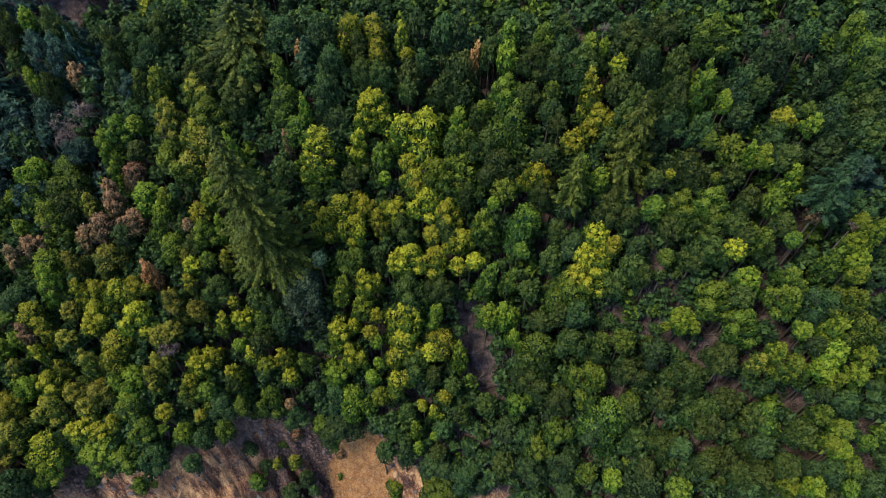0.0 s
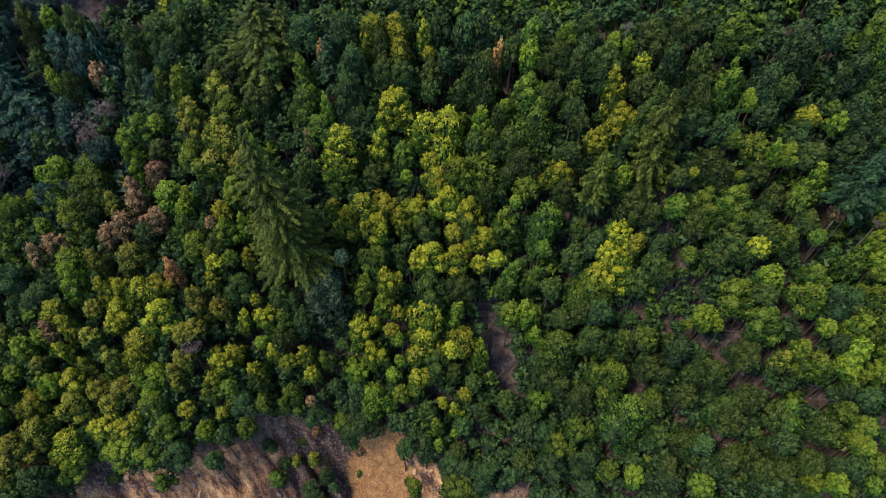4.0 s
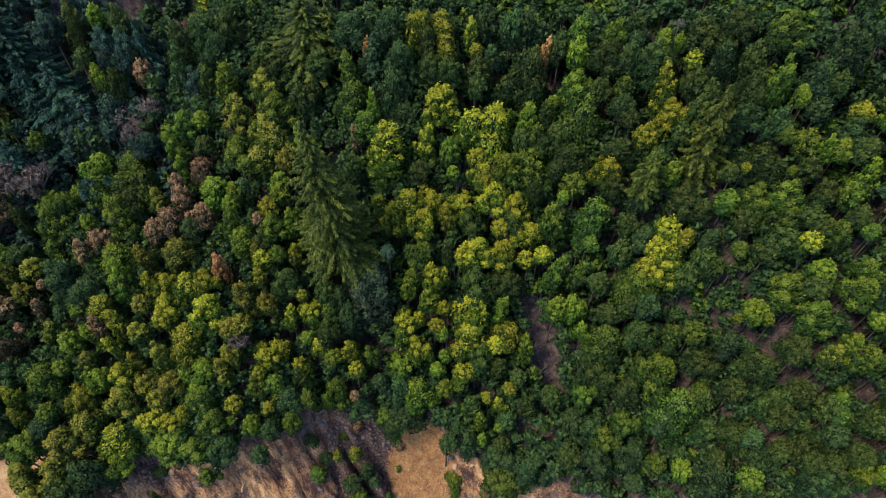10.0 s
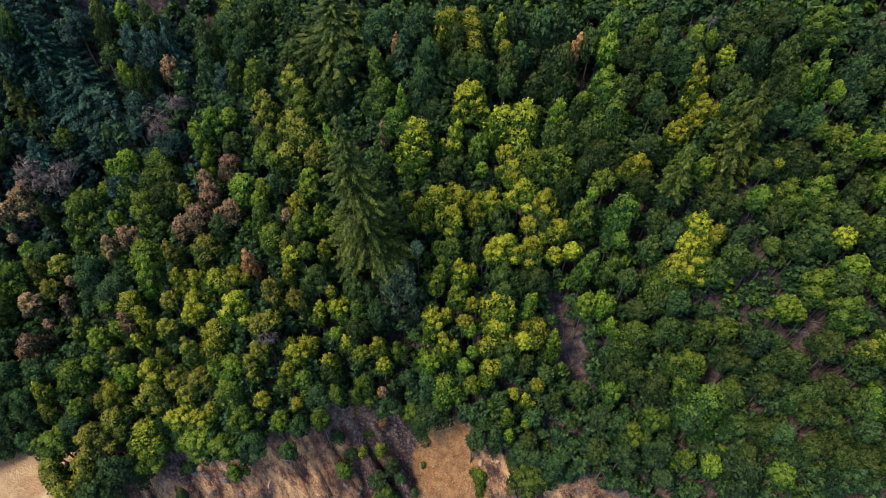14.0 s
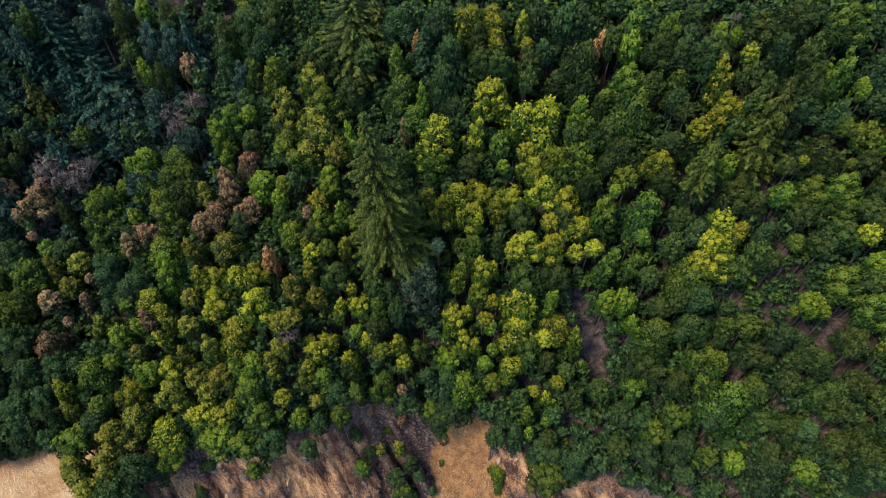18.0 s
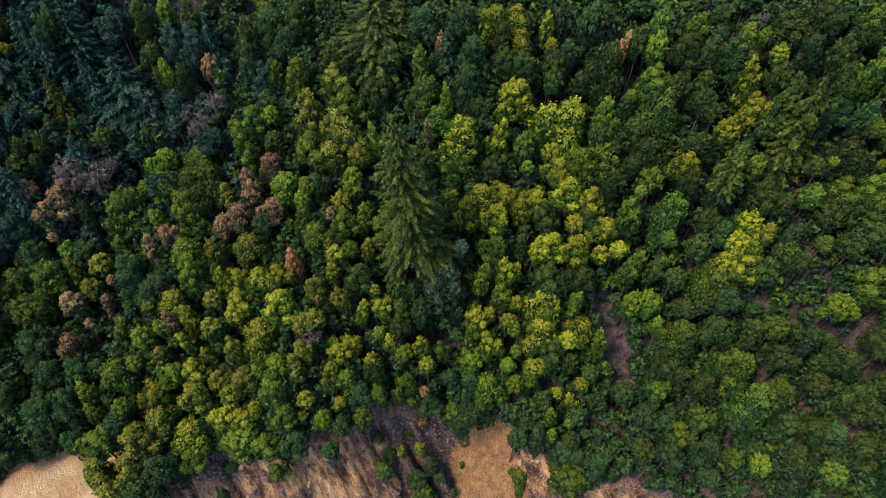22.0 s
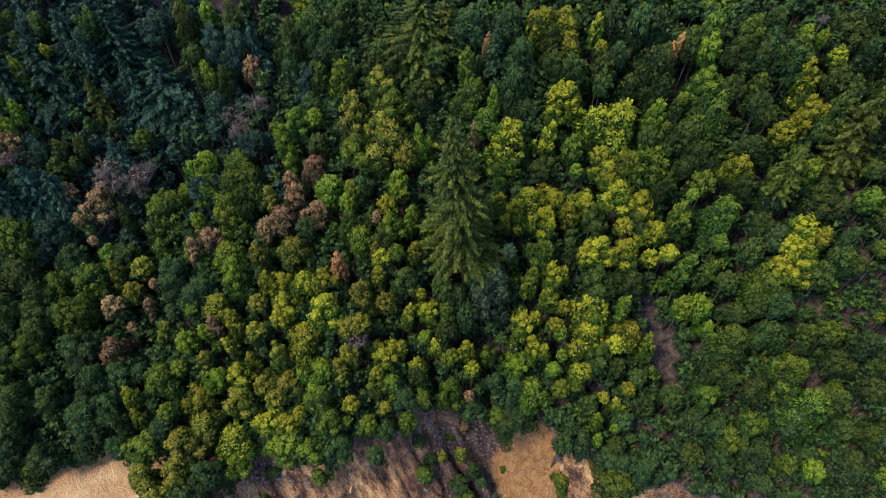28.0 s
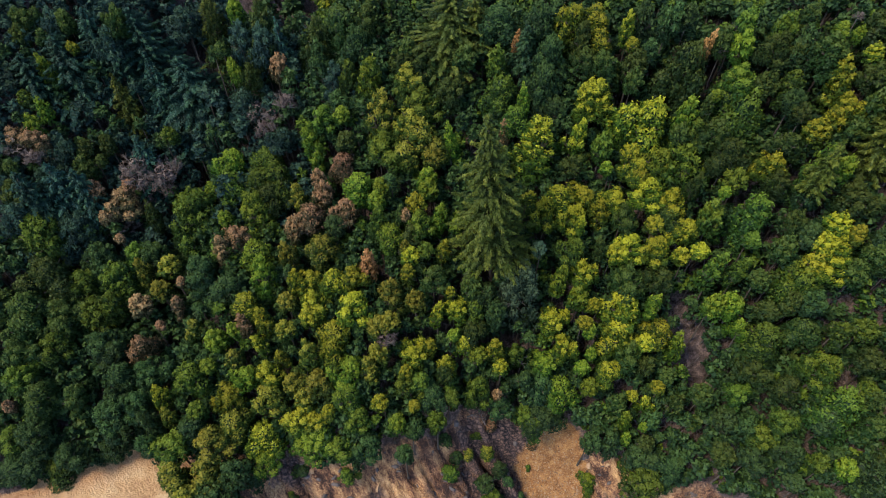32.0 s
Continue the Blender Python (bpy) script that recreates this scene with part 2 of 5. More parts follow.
def ground(x, y):
    """The height of the ground with its gullies, slabs and humps."""
    x, y = np.asarray(x, float), np.asarray(y, float)
    b = bare_part(x, y)
    rib = np.abs(lattice(x * 0.30 + 0.21 * y, y * 0.07, 1)) * 3.0 + np.abs(lattice(x * 0.8 + 0.5 * y, y * 0.3, 2)) * 1.3 + np.abs(lattice(x * 1.5 + 0.8 * y, y * 0.6, 4)) * 0.55 + np.abs(lattice(x * 2.6 + 1.7 * y, y * 0.8, 12)) * 0.18
    hump = lattice(x * 0.12, y * 0.12, 5) * 0.8 + lattice(x * 0.5, y * 0.5, 6) * 0.25
    slid = slide_part(x, y)
    rough = lattice(x * 1.3, y * 1.3, 7) * 0.18 + lattice(x * 0.45, y * 0.45, 8) * 0.4
    wooded = smooth(2, 8, y - foot(x))
    return hill(x, y) + b * (1 - slid) * (rib - 1.2) + wooded * (1 - b) * hump + slid * rough


def build_ground():
    def axis(fine0, fine1, step, low, high, even):
        mid = np.arange(fine0, fine1 + step, step)
        out = []
        for a, b in ((fine0, low), (fine1, high)):
            v, g, side = a, step, []
            while abs(v - b) > 0.5:
                g = min(g * 1.2, even) if abs(v - a) < 62 else g * 1.22
                v = max(b, v - g) if b < a else min(b, v + g)
                side.append(v)
            out.append(side)
        return np.array(out[0][::-1] + list(mid) + out[1])

    xs, ys = axis(-72, 4, 0.36, -2500, 2500, 0.95), axis(17, 39, 0.27, -2500, 2500, 0.8)
    gx, gy = np.meshgrid(xs, ys)
    gx, gy = gx.ravel(), gy.ravel()
    gz = ground(np.clip(gx, -380, 380), np.clip(gy, -120, 260)) - 0.02 * np.maximum(0, np.hypot(gx, gy) - 300)
    w, h = len(xs), len(ys)
    i = (np.arange(h - 1)[:, None] * w + np.arange(w - 1)[None]).ravel()
    faces = np.stack([i, i + 1, i + w + 1, i + w], 1)
    me = bpy.data.meshes.new("ground")
    me.from_pydata(np.stack([gx, gy, gz], 1), [], faces.tolist())
    for name, f in (("bare", lambda: bare_part(gx, gy)), ("slide", lambda: slide_part(gx, gy)), ("track", lambda: track_part(gx, gy)), ("rocky", lambda: np.exp(-((gx + 22.5) / 5.0) ** 2)),
                    ("verge", lambda: np.exp(-((gy - foot(gx) + 0.5) / 2.4) ** 2))):
        me.attributes.new(name, "FLOAT", "POINT").data.foreach_set("value", f().astype(np.float32))
    me.polygons.foreach_set("use_smooth", np.ones(len(faces), bool))
    me.materials.append(SOIL)
    return tagged(new("ground", me), "steep brown hillside with an eroded tan bank and sandy track", "ground", kind="structure")


build_ground()


# ---- trees: shared shapes ----
def sprig_mesh(name, centre, normal, size, long, mat, rng, extra=None, axis=None, lit_shoots=None):
    """One pointed leaf spray at every centre."""
    k = len(centre)
    side = np.cross(normal, rng.normal(size=(k, 3)) if axis is None else axis + rng.normal(size=(k, 3)) * 0.3)
    side /= np.linalg.norm(side, axis=1)[:, None] + 1e-9
    along = np.cross(side, normal)
    a = along * (size * long)[:, None]
    b = side * (size * 0.5)[:, None]
    drop = normal * (size * 0.2)[:, None]
    v = np.stack([centre - a * 0.5 + b, centre - a * 0.5 - b, centre + a * 0.5 - drop], 1).reshape(-1, 3)
    f = np.arange(3 * k).reshape(-1, 3)
    f = f.tolist()
    if extra is not None:
        ev, ef = extra
        f += [[q + 3 * k for q in face] for face in ef]
        v = np.concatenate([v, ev])
    me = bpy.data.meshes.new(name)
    me.from_pydata(v, [], f)
    me.materials.append(mat)
    if lit_shoots is not None:
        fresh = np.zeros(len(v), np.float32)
        fresh[:3 * k] = np.repeat(lit_shoots, 3)
        me.attributes.new("lit_shoots", "FLOAT", "POINT").data.foreach_set("value", fresh)
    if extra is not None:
        # inner balls are dark under any leaf colour: the crown's inner shade, painted
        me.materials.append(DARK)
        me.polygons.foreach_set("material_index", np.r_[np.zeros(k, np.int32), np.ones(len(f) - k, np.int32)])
    return me


BALL = bmesh.new()
bmesh.ops.create_icosphere(BALL, subdivisions=1, radius=1.0)
BALL_V, BALL_F = np.array([v.co[:] for v in BALL.verts]), [[v.index for v in f.verts] for f in BALL.faces]
BALL.free()


def crown_mesh(size, count, lobes, tall, leaf, seed, full=True, cores=(-0.5, 0.0, 0.4)):
    """A broadleaf crown of the given radius: rounded boughs at uneven heights, each set with leaf sprays."""
    rng = np.random.RandomState(seed)
    clumpy = seed % 5 in (0, 2, 4)
    centres, radii = [], []
    heads = []
    many = rng.randint(3, 6) if size > 2 else rng.randint(2, 4)
    first = rng.uniform(0, 6.283)
    for k in range(many):
        a, out = first + 6.283 * k / max(1, many - 1) + rng.uniform(-0.5, 0.5), (0.12 if k == 0 else rng.uniform(0.38, 0.62)) * size
        up = 0.0 if k == 0 else -rng.uniform(0.1, 0.6) * size * tall
        heads.append((np.array([out * math.cos(a), out * math.sin(a), up]), size * (rng.uniform(0.52, 0.7) if k == 0 else rng.uniform(0.36, 0.56))))
    tries = 0
    while len(centres) < lobes and tries < 6000:
        tries += 1
        d = rng.normal(size=3)
        d /= np.linalg.norm(d)
        if d[2] < -0.75:
            continue
        head, wide = heads[rng.randint(len(heads))]
        r = min(size, 2.6) * (rng.uniform(0.15, 0.27) if clumpy else rng.uniform(0.12, 0.22))
        high = wide * tall * (1.15 if head[2] == 0 else 1.0)
        c = d * np.array([wide, wide, high]) * rng.uniform(0.86, 1.1) - d * r * 0.9
        c[:2] *= 1.0 - 0.38 * max(0.0, c[2] / high)
        c = c + head
        if not centres or (np.linalg.norm(np.array(centres) - c, axis=1) > (0.9 if clumpy else 0.74) * (r + np.array(radii))).all():
            centres.append(c), radii.append(r)
    # balls inside each head, coloured dark to stand for shade between the boughs
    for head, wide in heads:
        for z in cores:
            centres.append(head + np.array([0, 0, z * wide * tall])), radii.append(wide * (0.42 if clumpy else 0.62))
    C, R = np.array(centres), np.array(radii)
    core = len(R) - len(cores) * len(heads)
    pick = rng.choice(len(R), count * 3, p=R ** 2 / (R ** 2).sum())
    d = rng.normal(size=(len(pick), 3))
    d /= np.linalg.norm(d, axis=1)[:, None]
    lump = 1 + 0.16 * np.sin(d[:, 0] * 6 + pick) * np.sin(d[:, 1] * 6 + 2 * pick) + 0.1 * np.sin(d[:, 2] * 9 + pick)
    p = C[pick] + d * (R[pick] * lump * np.where(rng.rand(len(pick)) < 0.2, rng.uniform(1.0, 1.34, len(pick)), rng.uniform(0.82, 1.04, len(pick))))[:, None]
    deep = (np.linalg.norm(p[:, None] - C[None], axis=2) < 0.86 * R[None]).sum(1) - (np.linalg.norm(p - C[pick], axis=1) < 0.86 * R[pick])
    away = (d * p).sum(1) / (np.linalg.norm(p, axis=1) + 1e-6)
    keep = (deep == 0) & (away > -0.25) & (p[:, 2] > -0.95 * size * tall) & (d[:, 2] > -0.5)
    p, d = p[keep][:count], d[keep][:count]
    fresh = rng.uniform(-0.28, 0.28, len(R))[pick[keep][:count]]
    # paler on upward sides and towards the crown's top, as light from above falls
    lit_shoots = np.clip(0.55 * d[:, 2] + 0.5 * p[:, 2] / (size * tall) + 0.12 + fresh, 0, 1)
    normal = d * 0.75 + np.array([0, 0, 0.38]) + rng.normal(size=p.shape) * 0.5
    normal /= np.linalg.norm(normal, axis=1)[:, None]
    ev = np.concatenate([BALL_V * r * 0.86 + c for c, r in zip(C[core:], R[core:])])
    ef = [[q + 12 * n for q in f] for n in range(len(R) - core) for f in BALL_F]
    return sprig_mesh("crown", p, normal, leaf * rng.uniform(0.6, 1.25, len(p)), rng.uniform(1.1, 1.8, len(p)) * (1 if full else 2.5), GREEN, rng, (ev, ef) if full else None, None, lit_shoots)


def fir_mesh(size, tall, seed, thin=0.1):
    """A conifer's foliage: flat feathery boughs in whorls, shorter towards the tip, drooping at their ends, with gaps."""
    rng = np.random.RandomState(seed)
    P, N, S, A, Y = [], [], [], [], []
    whorls = int(tall / 0.52)
    for w in range(whorls):
        q = max(0.004, (w + rng.uniform(-0.3, 0.3)) / whorls)
        z = tall * (0.985 - 0.87 * q)
        reach = size * (0.05 + 0.97 * q ** 0.75) * rng.uniform(0.72, 1.12)
        turn = rng.uniform(0, 6.28)
        boughs = 5 + int(8 * q)
        for b in range(boughs):
            if rng.rand() < thin:
                continue
            a = turn + 6.283 * b / boughs + rng.uniform(-0.3, 0.3)
            long = reach * rng.uniform(0.42, 1.2)
            k = max(10, int(9 + 26 * long))
            along = ((np.arange(k) + rng.rand(k)) / k) ** 0.7
            off = rng.uniform(-1, 1, k) * ((1.06 - along) * 0.19 * long + 0.08)
            x = along * long
            fall = rng.uniform(0.0, 0.25) * x - 0.24 * x * x / size - 0.2 * np.abs(off) + 0.10 * rng.normal(size=k)
            P.append(np.stack([x * np.cos(a) - off * np.sin(a), x * np.sin(a) + off * np.cos(a), z + fall], 1))
            out = np.array([np.cos(a), np.sin(a), -0.35])
            across = np.array([-np.sin(a), np.cos(a), 0])
            A.append(out + across * (np.sign(off) * 0.8)[:, None])
            N.append(np.array([0.3 * np.cos(a), 0.3 * np.sin(a), 0.85]) + rng.normal(size=(k, 3)) * 0.4)
            S.append(0.12 + 0.10 * rng.rand(k))
            # paler colour towards the outer ends of the boughs
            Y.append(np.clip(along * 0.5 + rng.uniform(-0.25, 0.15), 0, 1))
    P, N, S, A, Y = (np.concatenate(q) for q in (P, N, S, A, Y))
    N /= np.linalg.norm(N, axis=1)[:, None]
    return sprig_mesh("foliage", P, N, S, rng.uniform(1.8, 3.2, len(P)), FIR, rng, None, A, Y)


def tube(verts, faces, a, b, ra, rb, sides=6):
    """Adds a tapered limb from a to b to the lists."""
    a, b = Vector(a), Vector(b)
    turn = (b - a).to_track_quat("Z", "Y").to_matrix()
    base = len(verts)
    for c, r in ((a, ra), (b, rb)):
        for k in range(sides):
            w = 6.28318 * k / sides
            verts.append(tuple(c + turn @ Vector((r * math.cos(w), r * math.sin(w), 0))))
    for k in range(sides):
        m = (k + 1) % sides
        faces.append((base + k, base + m, base + sides + m, base + sides + k))
    faces.append(tuple(base + sides + k for k in range(sides)))


def mesh_of(name, verts, faces, mat, soft=True):
    me = bpy.data.meshes.new(name)
    me.from_pydata(verts, [], faces)
    me.polygons.foreach_set("use_smooth", np.full(len(faces), soft))
    me.materials.append(mat)
    return me


def trunk_mesh(seed, mat):
    """A leaning, tapered stem of unit height and unit foot radius, with a flared root."""
    rng = random.Random(seed)
    verts, faces, sides = [], [], 8
    rings = [(-0.15, 1.5), (0.0, 1.35), (0.06, 1.0), (0.3, 0.85), (0.6, 0.66), (0.85, 0.45), (1.0, 0.22)]
    for z, r in rings:
        ox, oy = (rng.uniform(-0.5, 0.5) if 0.1 < z < 0.95 else 0 for _ in "xy")
        for k in range(sides):
            w = 6.28318 * k / sides
            rr = r * (1 + 0.12 * rng.uniform(-1, 1))
            verts.append((ox + rr * math.cos(w), oy + rr * math.sin(w), z))
    for i in range(len(rings) - 1):
        for k in range(sides):
            m = (k + 1) % sides
            faces.append((i * sides + k, i * sides + m, (i + 1) * sides + m, (i + 1) * sides + k))
    faces.append(tuple((len(rings) - 1) * sides + k for k in range(sides)))
    return mesh_of("trunk", verts, faces, mat)


def limb_mesh(seed, mat, twigs=0, count=7, low=-1.0):
    """Boughs that fork from the stem into a crown of unit radius; with twigs for a bare tree."""
    rng = random.Random(seed)
    verts, faces = [], []
    for k in range(count):
        a, z = 6.283 * k / count + rng.uniform(-0.4, 0.4), rng.uniform(low, -0.2)
        p = Vector((0, 0, z))
        out = Vector((math.cos(a), math.sin(a), rng.uniform(0.3, 1.1))).normalized()
        mid = p + out * rng.uniform(0.35, 0.5)
        tube(verts, faces, p, mid, 0.05, 0.035, 5)
        for f in range(3):
            way = (out + Vector((rng.uniform(-0.7, 0.7), rng.uniform(-0.7, 0.7), rng.uniform(-0.2, 0.6)))).normalized()
            end = mid + way * rng.uniform(0.35, 0.6)
            tube(verts, faces, mid, end, 0.03, 0.014, 4)
            for t in range(twigs):
                s = mid.lerp(end, rng.uniform(0.3, 1.0))
                w2 = (way + Vector((rng.uniform(-1, 1), rng.uniform(-1, 1), rng.uniform(-0.3, 1)))).normalized()
                tube(verts, faces, s, s + w2 * rng.uniform(0.15, 0.4), 0.011, 0.004, 3)
    return mesh_of("bough", verts, faces, mat)


TALL = (1.0, 1.2, 1.4, 1.1, 1.6)
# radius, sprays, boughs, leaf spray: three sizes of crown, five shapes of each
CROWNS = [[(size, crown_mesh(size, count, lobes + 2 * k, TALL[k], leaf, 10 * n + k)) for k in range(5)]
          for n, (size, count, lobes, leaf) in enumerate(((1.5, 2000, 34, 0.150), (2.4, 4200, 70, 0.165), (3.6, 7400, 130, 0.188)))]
# boughs' length, height: shapes of conifer
FIRS = [(w, h, fir_mesh(w, h, 70 + n)) for n, (w, h) in enumerate(((2.4, 10.0), (3.6, 14.5), (4.6, 14.0), (6.2, 17.0), (7.4, 27.0), (6.4, 28.0), (10.4, 26.0)))]
TRUNKS = [trunk_mesh(k, BARK) for k in range(4)]
DEAD_TRUNKS = [trunk_mesh(20 + k, DEADWOOD) for k in range(2)]
FORKS = [limb_mesh(k, BARK) for k in range(4)]
BARE_FORKS = [limb_mesh(40 + k, DEADWOOD, 14, 9, -0.8) for k in range(3)]
DRY = [crown_mesh(1.5, 300, 12, 1.0, 0.10, 300 + k, False) for k in range(3)]
dice = random.Random(11)

WORDS = {"leaf_gold": "yellow-green", "leaf_olive": "olive green", "leaf_amber": "olive-gold", "leaf_green": "mid green", "leaf_dark": "dark green", "leaf_blue_shade": "blue-green", "leaf_sage": "pale grey-green",
         "leaf_lime": "bright lime-green", "leaf_fresh": "fresh green", "leaf_russet": "brown, dying", "leaf_orange": "orange, dry", "needle_dark": "dark green", "needle_haze": "blue-green", "needle_olive": "olive green", "needle_pale": "pale olive green"}


def child(name, me, parent, m, mat=None):
    ob = new(name, me)
    ob.parent = parent
    ob.matrix_basis = m
    if mat is not None and me.materials[0] is not mat:
        ob.material_slots[0].link = "OBJECT"
        ob.material_slots[0].material = mat
    return ob


def scaled(x, y, z, sx, sy, sz, turn=0.0, tilt=(0.0, 0.0)):
    return Matrix.LocRotScale((x, y, z), Euler((tilt[0], tilt[1], turn)), (sx, sy, sz))


HEIGHTS, SPREAD = [], []
KIND = {"leaf_gold": "oak_tree", "leaf_amber": "oak_tree", "leaf_olive": "oak_tree", "leaf_orange": "oak_tree", "leaf_russet": "oak_tree", "leaf_lime": "maple_tree"}


def broadleaf(x, y, top, r, half, leaf):
    """A broadleaf tree whose crown of radius r and half height ends at the height top; it stands on the ground below."""
    g = float(ground(x, y))
    n = 0 if r < 1.9 else 1 if r < 2.9 else 2
    k = min(range(5), key=lambda i: abs(TALL[i] - half / r) + dice.uniform(0, 0.35))
    size, me = CROWNS[n][k]
    q = r / size
    middle = max(top - half, g + half * 0.8)
    HEIGHTS.append((x, y, middle + half - g, leaf))
    SPREAD.append((x, y, r))
    lean = dice.uniform(-0.5, 0.5), dice.uniform(-0.5, 0.2)
    word = WORDS[leaf.name]
    kind = KIND.get(leaf.name, "bay_tree")
    root = tagged(new(kind), f"{'small ' if r < 1.9 else 'large ' if r > 3 else ''}broadleaf tree with a {word} lumpy crown", "tree", kind.replace("_tree", "s") + " of the hillside")
    root.matrix_basis = pose(x + lean[0], y + lean[1], g - 0.1)
    gap = middle - half - g
    grow = min(max(gap - 1.5, 0.0) / 2, (0.7 if float(bare_part(x, y - 2.5)) < 0.3 else 0.5) * half)
    middle, half = middle - grow, half + grow
    high = middle - g
    child("trunk", TRUNKS[dice.randrange(4)], root, scaled(0, 0, 0, 0.05 + 0.055 * r, 0.05 + 0.055 * r, max(high, 0.8)))
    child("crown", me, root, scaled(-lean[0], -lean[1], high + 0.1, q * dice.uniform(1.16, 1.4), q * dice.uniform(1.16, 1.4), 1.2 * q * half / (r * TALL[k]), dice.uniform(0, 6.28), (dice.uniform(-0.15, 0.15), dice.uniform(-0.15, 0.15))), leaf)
    child("bough", FORKS[dice.randrange(4)], root, scaled(-lean[0] * 0.5, -lean[1] * 0.5, high, r * 0.9, r * 0.9, r * 0.9, dice.uniform(0, 6.28)))
    return root


def conifer(x, y, top, w, h, leaf, lean=0.0):
    """A fir whose tip is at the height top, with boughs w long below."""
    x += math.tan(lean) * h
    g = float(ground(x, y))
    size, tall, me = min(FIRS, key=lambda q: abs(q[0] - w) + 0.15 * abs(q[1] - h))
    root = tagged(new("conifer"), f"tall pointed conifer with {WORDS[leaf.name]} drooping boughs", "tree", "conifers of the hillside")
    root.matrix_basis = pose(x, y, g - 0.1, 0, -math.degrees(lean), 0)
    full = max(top - g, 5.0)
    SPREAD.append((x, y, 1.6 * w))
    h = min(h, full)
    child("trunk", TRUNKS[dice.randrange(4)], root, scaled(0, 0, 0, 0.016 * h, 0.016 * h, full * 0.98))
    child("foliage", me, root, scaled(0, 0, full - h + 0.1, w / size, w / size, h / tall, dice.uniform(0, 6.28)), leaf)
    return root


def bare_tree(x, y, top, r, group="dead trees"):
    """A dead grey tree: stem, forked limbs and dry twigs with a few brown leaves."""
    g = float(ground(x, y))
    root = tagged(new("dead_tree"), "leafless grey-brown dead tree with fine dry twigs", "tree", group)
    root.matrix_basis = pose(x, y, g - 0.1)
    top = max(top, g + 2.2 * r)
    high = top - r - g
    child("trunk", DEAD_TRUNKS[dice.randrange(2)], root, scaled(0, 0, 0, 0.16, 0.16, high))
    child("bough", BARE_FORKS[dice.randrange(3)], root, scaled(0, 0, high, r, r, r, dice.uniform(0, 6.28)))
    child("dry_foliage", DRY[dice.randrange(3)], root, scaled(0, 0, high, r * 0.68, r * 0.68, r * 0.68, dice.uniform(0, 6.28)), TWIG)
    return root


def shrub(x, y, r, leaf):
    """A low bush on the bank."""
    g = float(ground(x, y))
    root = tagged(new("shrub"), f"low rounded {WORDS[leaf.name]} bush growing on the bare bank", "shrub", "bushes on the bank")
    root.matrix_basis = pose(x, y, g)
    child("crown", CROWNS[0][dice.randrange(5)][1], root, scaled(0, 0, r * 0.45, r / 1.5, r / 1.5, r / 1.5 * 0.85, dice.uniform(0, 6.28)), leaf)
    child("bough", FORKS[dice.randrange(4)], root, scaled(0, 0, r * 0.7, r * 0.8, r * 0.8, r * 0.8, dice.uniform(0, 6.28)))
    return root


# ---- conifers ----
conifer(-76.0, 79.9, 41.0, 7.5, 23.3, FIR_HAZE)
conifer(-69.9, 77.0, 34.9, 10.6, 26.1, FIR_HAZE)
conifer(-81.7, 78.4, 41.8, 5.7, 15.0, FIR_HAZE)
conifer(-85.9, 75.4, 39.6, 6.4, 19.6, FIR_HAZE)
conifer(-78.4, 72.7, 34.7, 3.4, 14.7, FIR_OLIVE)
conifer(-54.0, 77.0, 41.1, 1.8, 11.1, FIR_HAZE)
conifer(-64.1, 80.1, 44.0, 3.7, 14.3, FIR_OLIVE)
conifer(-85.8, 60.0, 28.7, 5.1, 15.4, FIR_HAZE)
conifer(-24.7, 50.2, 45.3, 6.2, 27.5, FIR_OLIVE, 0.08)
conifer(-29.0, 76.4, 45.5, 7.4, 28.6, FIR_PALE)
conifer(-25.4, 76.2, 45.6, 3.3, 16.1, FIR_OLIVE)
conifer(-75.3, 65.9, 27.7, 4.8, 12.2, FIR_HAZE)
conifer(-18.7, 71.3, 43.1, 3.1, 8.6, FIR)
conifer(22.2, 52.7, 47.8, 4.0, 17.1, FIR_OLIVE)
conifer(15.7, 50.5, 41.3, 2.3, 9.8, FIR_OLIVE)
conifer(40.0, 42.7, 48.3, 2.8, 9.3, FIR)
conifer(-90.1, 72.7, 38.0, 4.6, 14.3, FIR_HAZE)
conifer(-79.0, 76.4, 38.8, 4.2, 15.9, FIR_HAZE)
conifer(-73.9, 75.4, 35.3, 4.8, 17.6, FIR_HAZE)
conifer(-89.2, 58.0, 29.0, 4.5, 12.6, FIR_HAZE)
conifer(-82.9, 60.3, 27.4, 4.1, 11.7, FIR_HAZE)

# ---- broadleaf and dead trees ----
broadleaf(-60.3, 79.2, 42.9, 1.31, 1.31, LIME)
broadleaf(-63.4, 78.5, 43.4, 1.15, 2.95, OLIVE)
broadleaf(-61.2, 74.6, 36.7, 1.43, 2.01, LIME)
broadleaf(-58.9, 74.6, 36.0, 2.03, 2.03, OLIVE)
broadleaf(-54.7, 75.2, 36.6, 1.68, 1.68, RUSSET)
broadleaf(-48.4, 77.2, 41.8, 2.15, 3.26, OLIVE)
broadleaf(-45.0, 78.9, 42.2, 2.47, 2.03, OLIVE)
broadleaf(-42.7, 75.9, 40.8, 2.45, 2.45, DARK)
broadleaf(-41.0, 78.4, 43.0, 2.04, 2.04, OLIVE)
broadleaf(-40.2, 71.1, 38.7, 1.77, 2.34, LIME)
broadleaf(-43.7, 72.1, 38.2, 1.63, 2.02, GREEN)
broadleaf(-47.9, 73.7, 39.3, 1.81, 3.23, DARK)
broadleaf(-62.5, 75.4, 38.1, 1.16, 0.83, OLIVE)
broadleaf(-56.2, 77.0, 40.7, 2.06, 2.06, BLUE_SHADE)
broadleaf(-68.1, 79.3, 41.8, 2.48, 1.78, BLUE_SHADE)
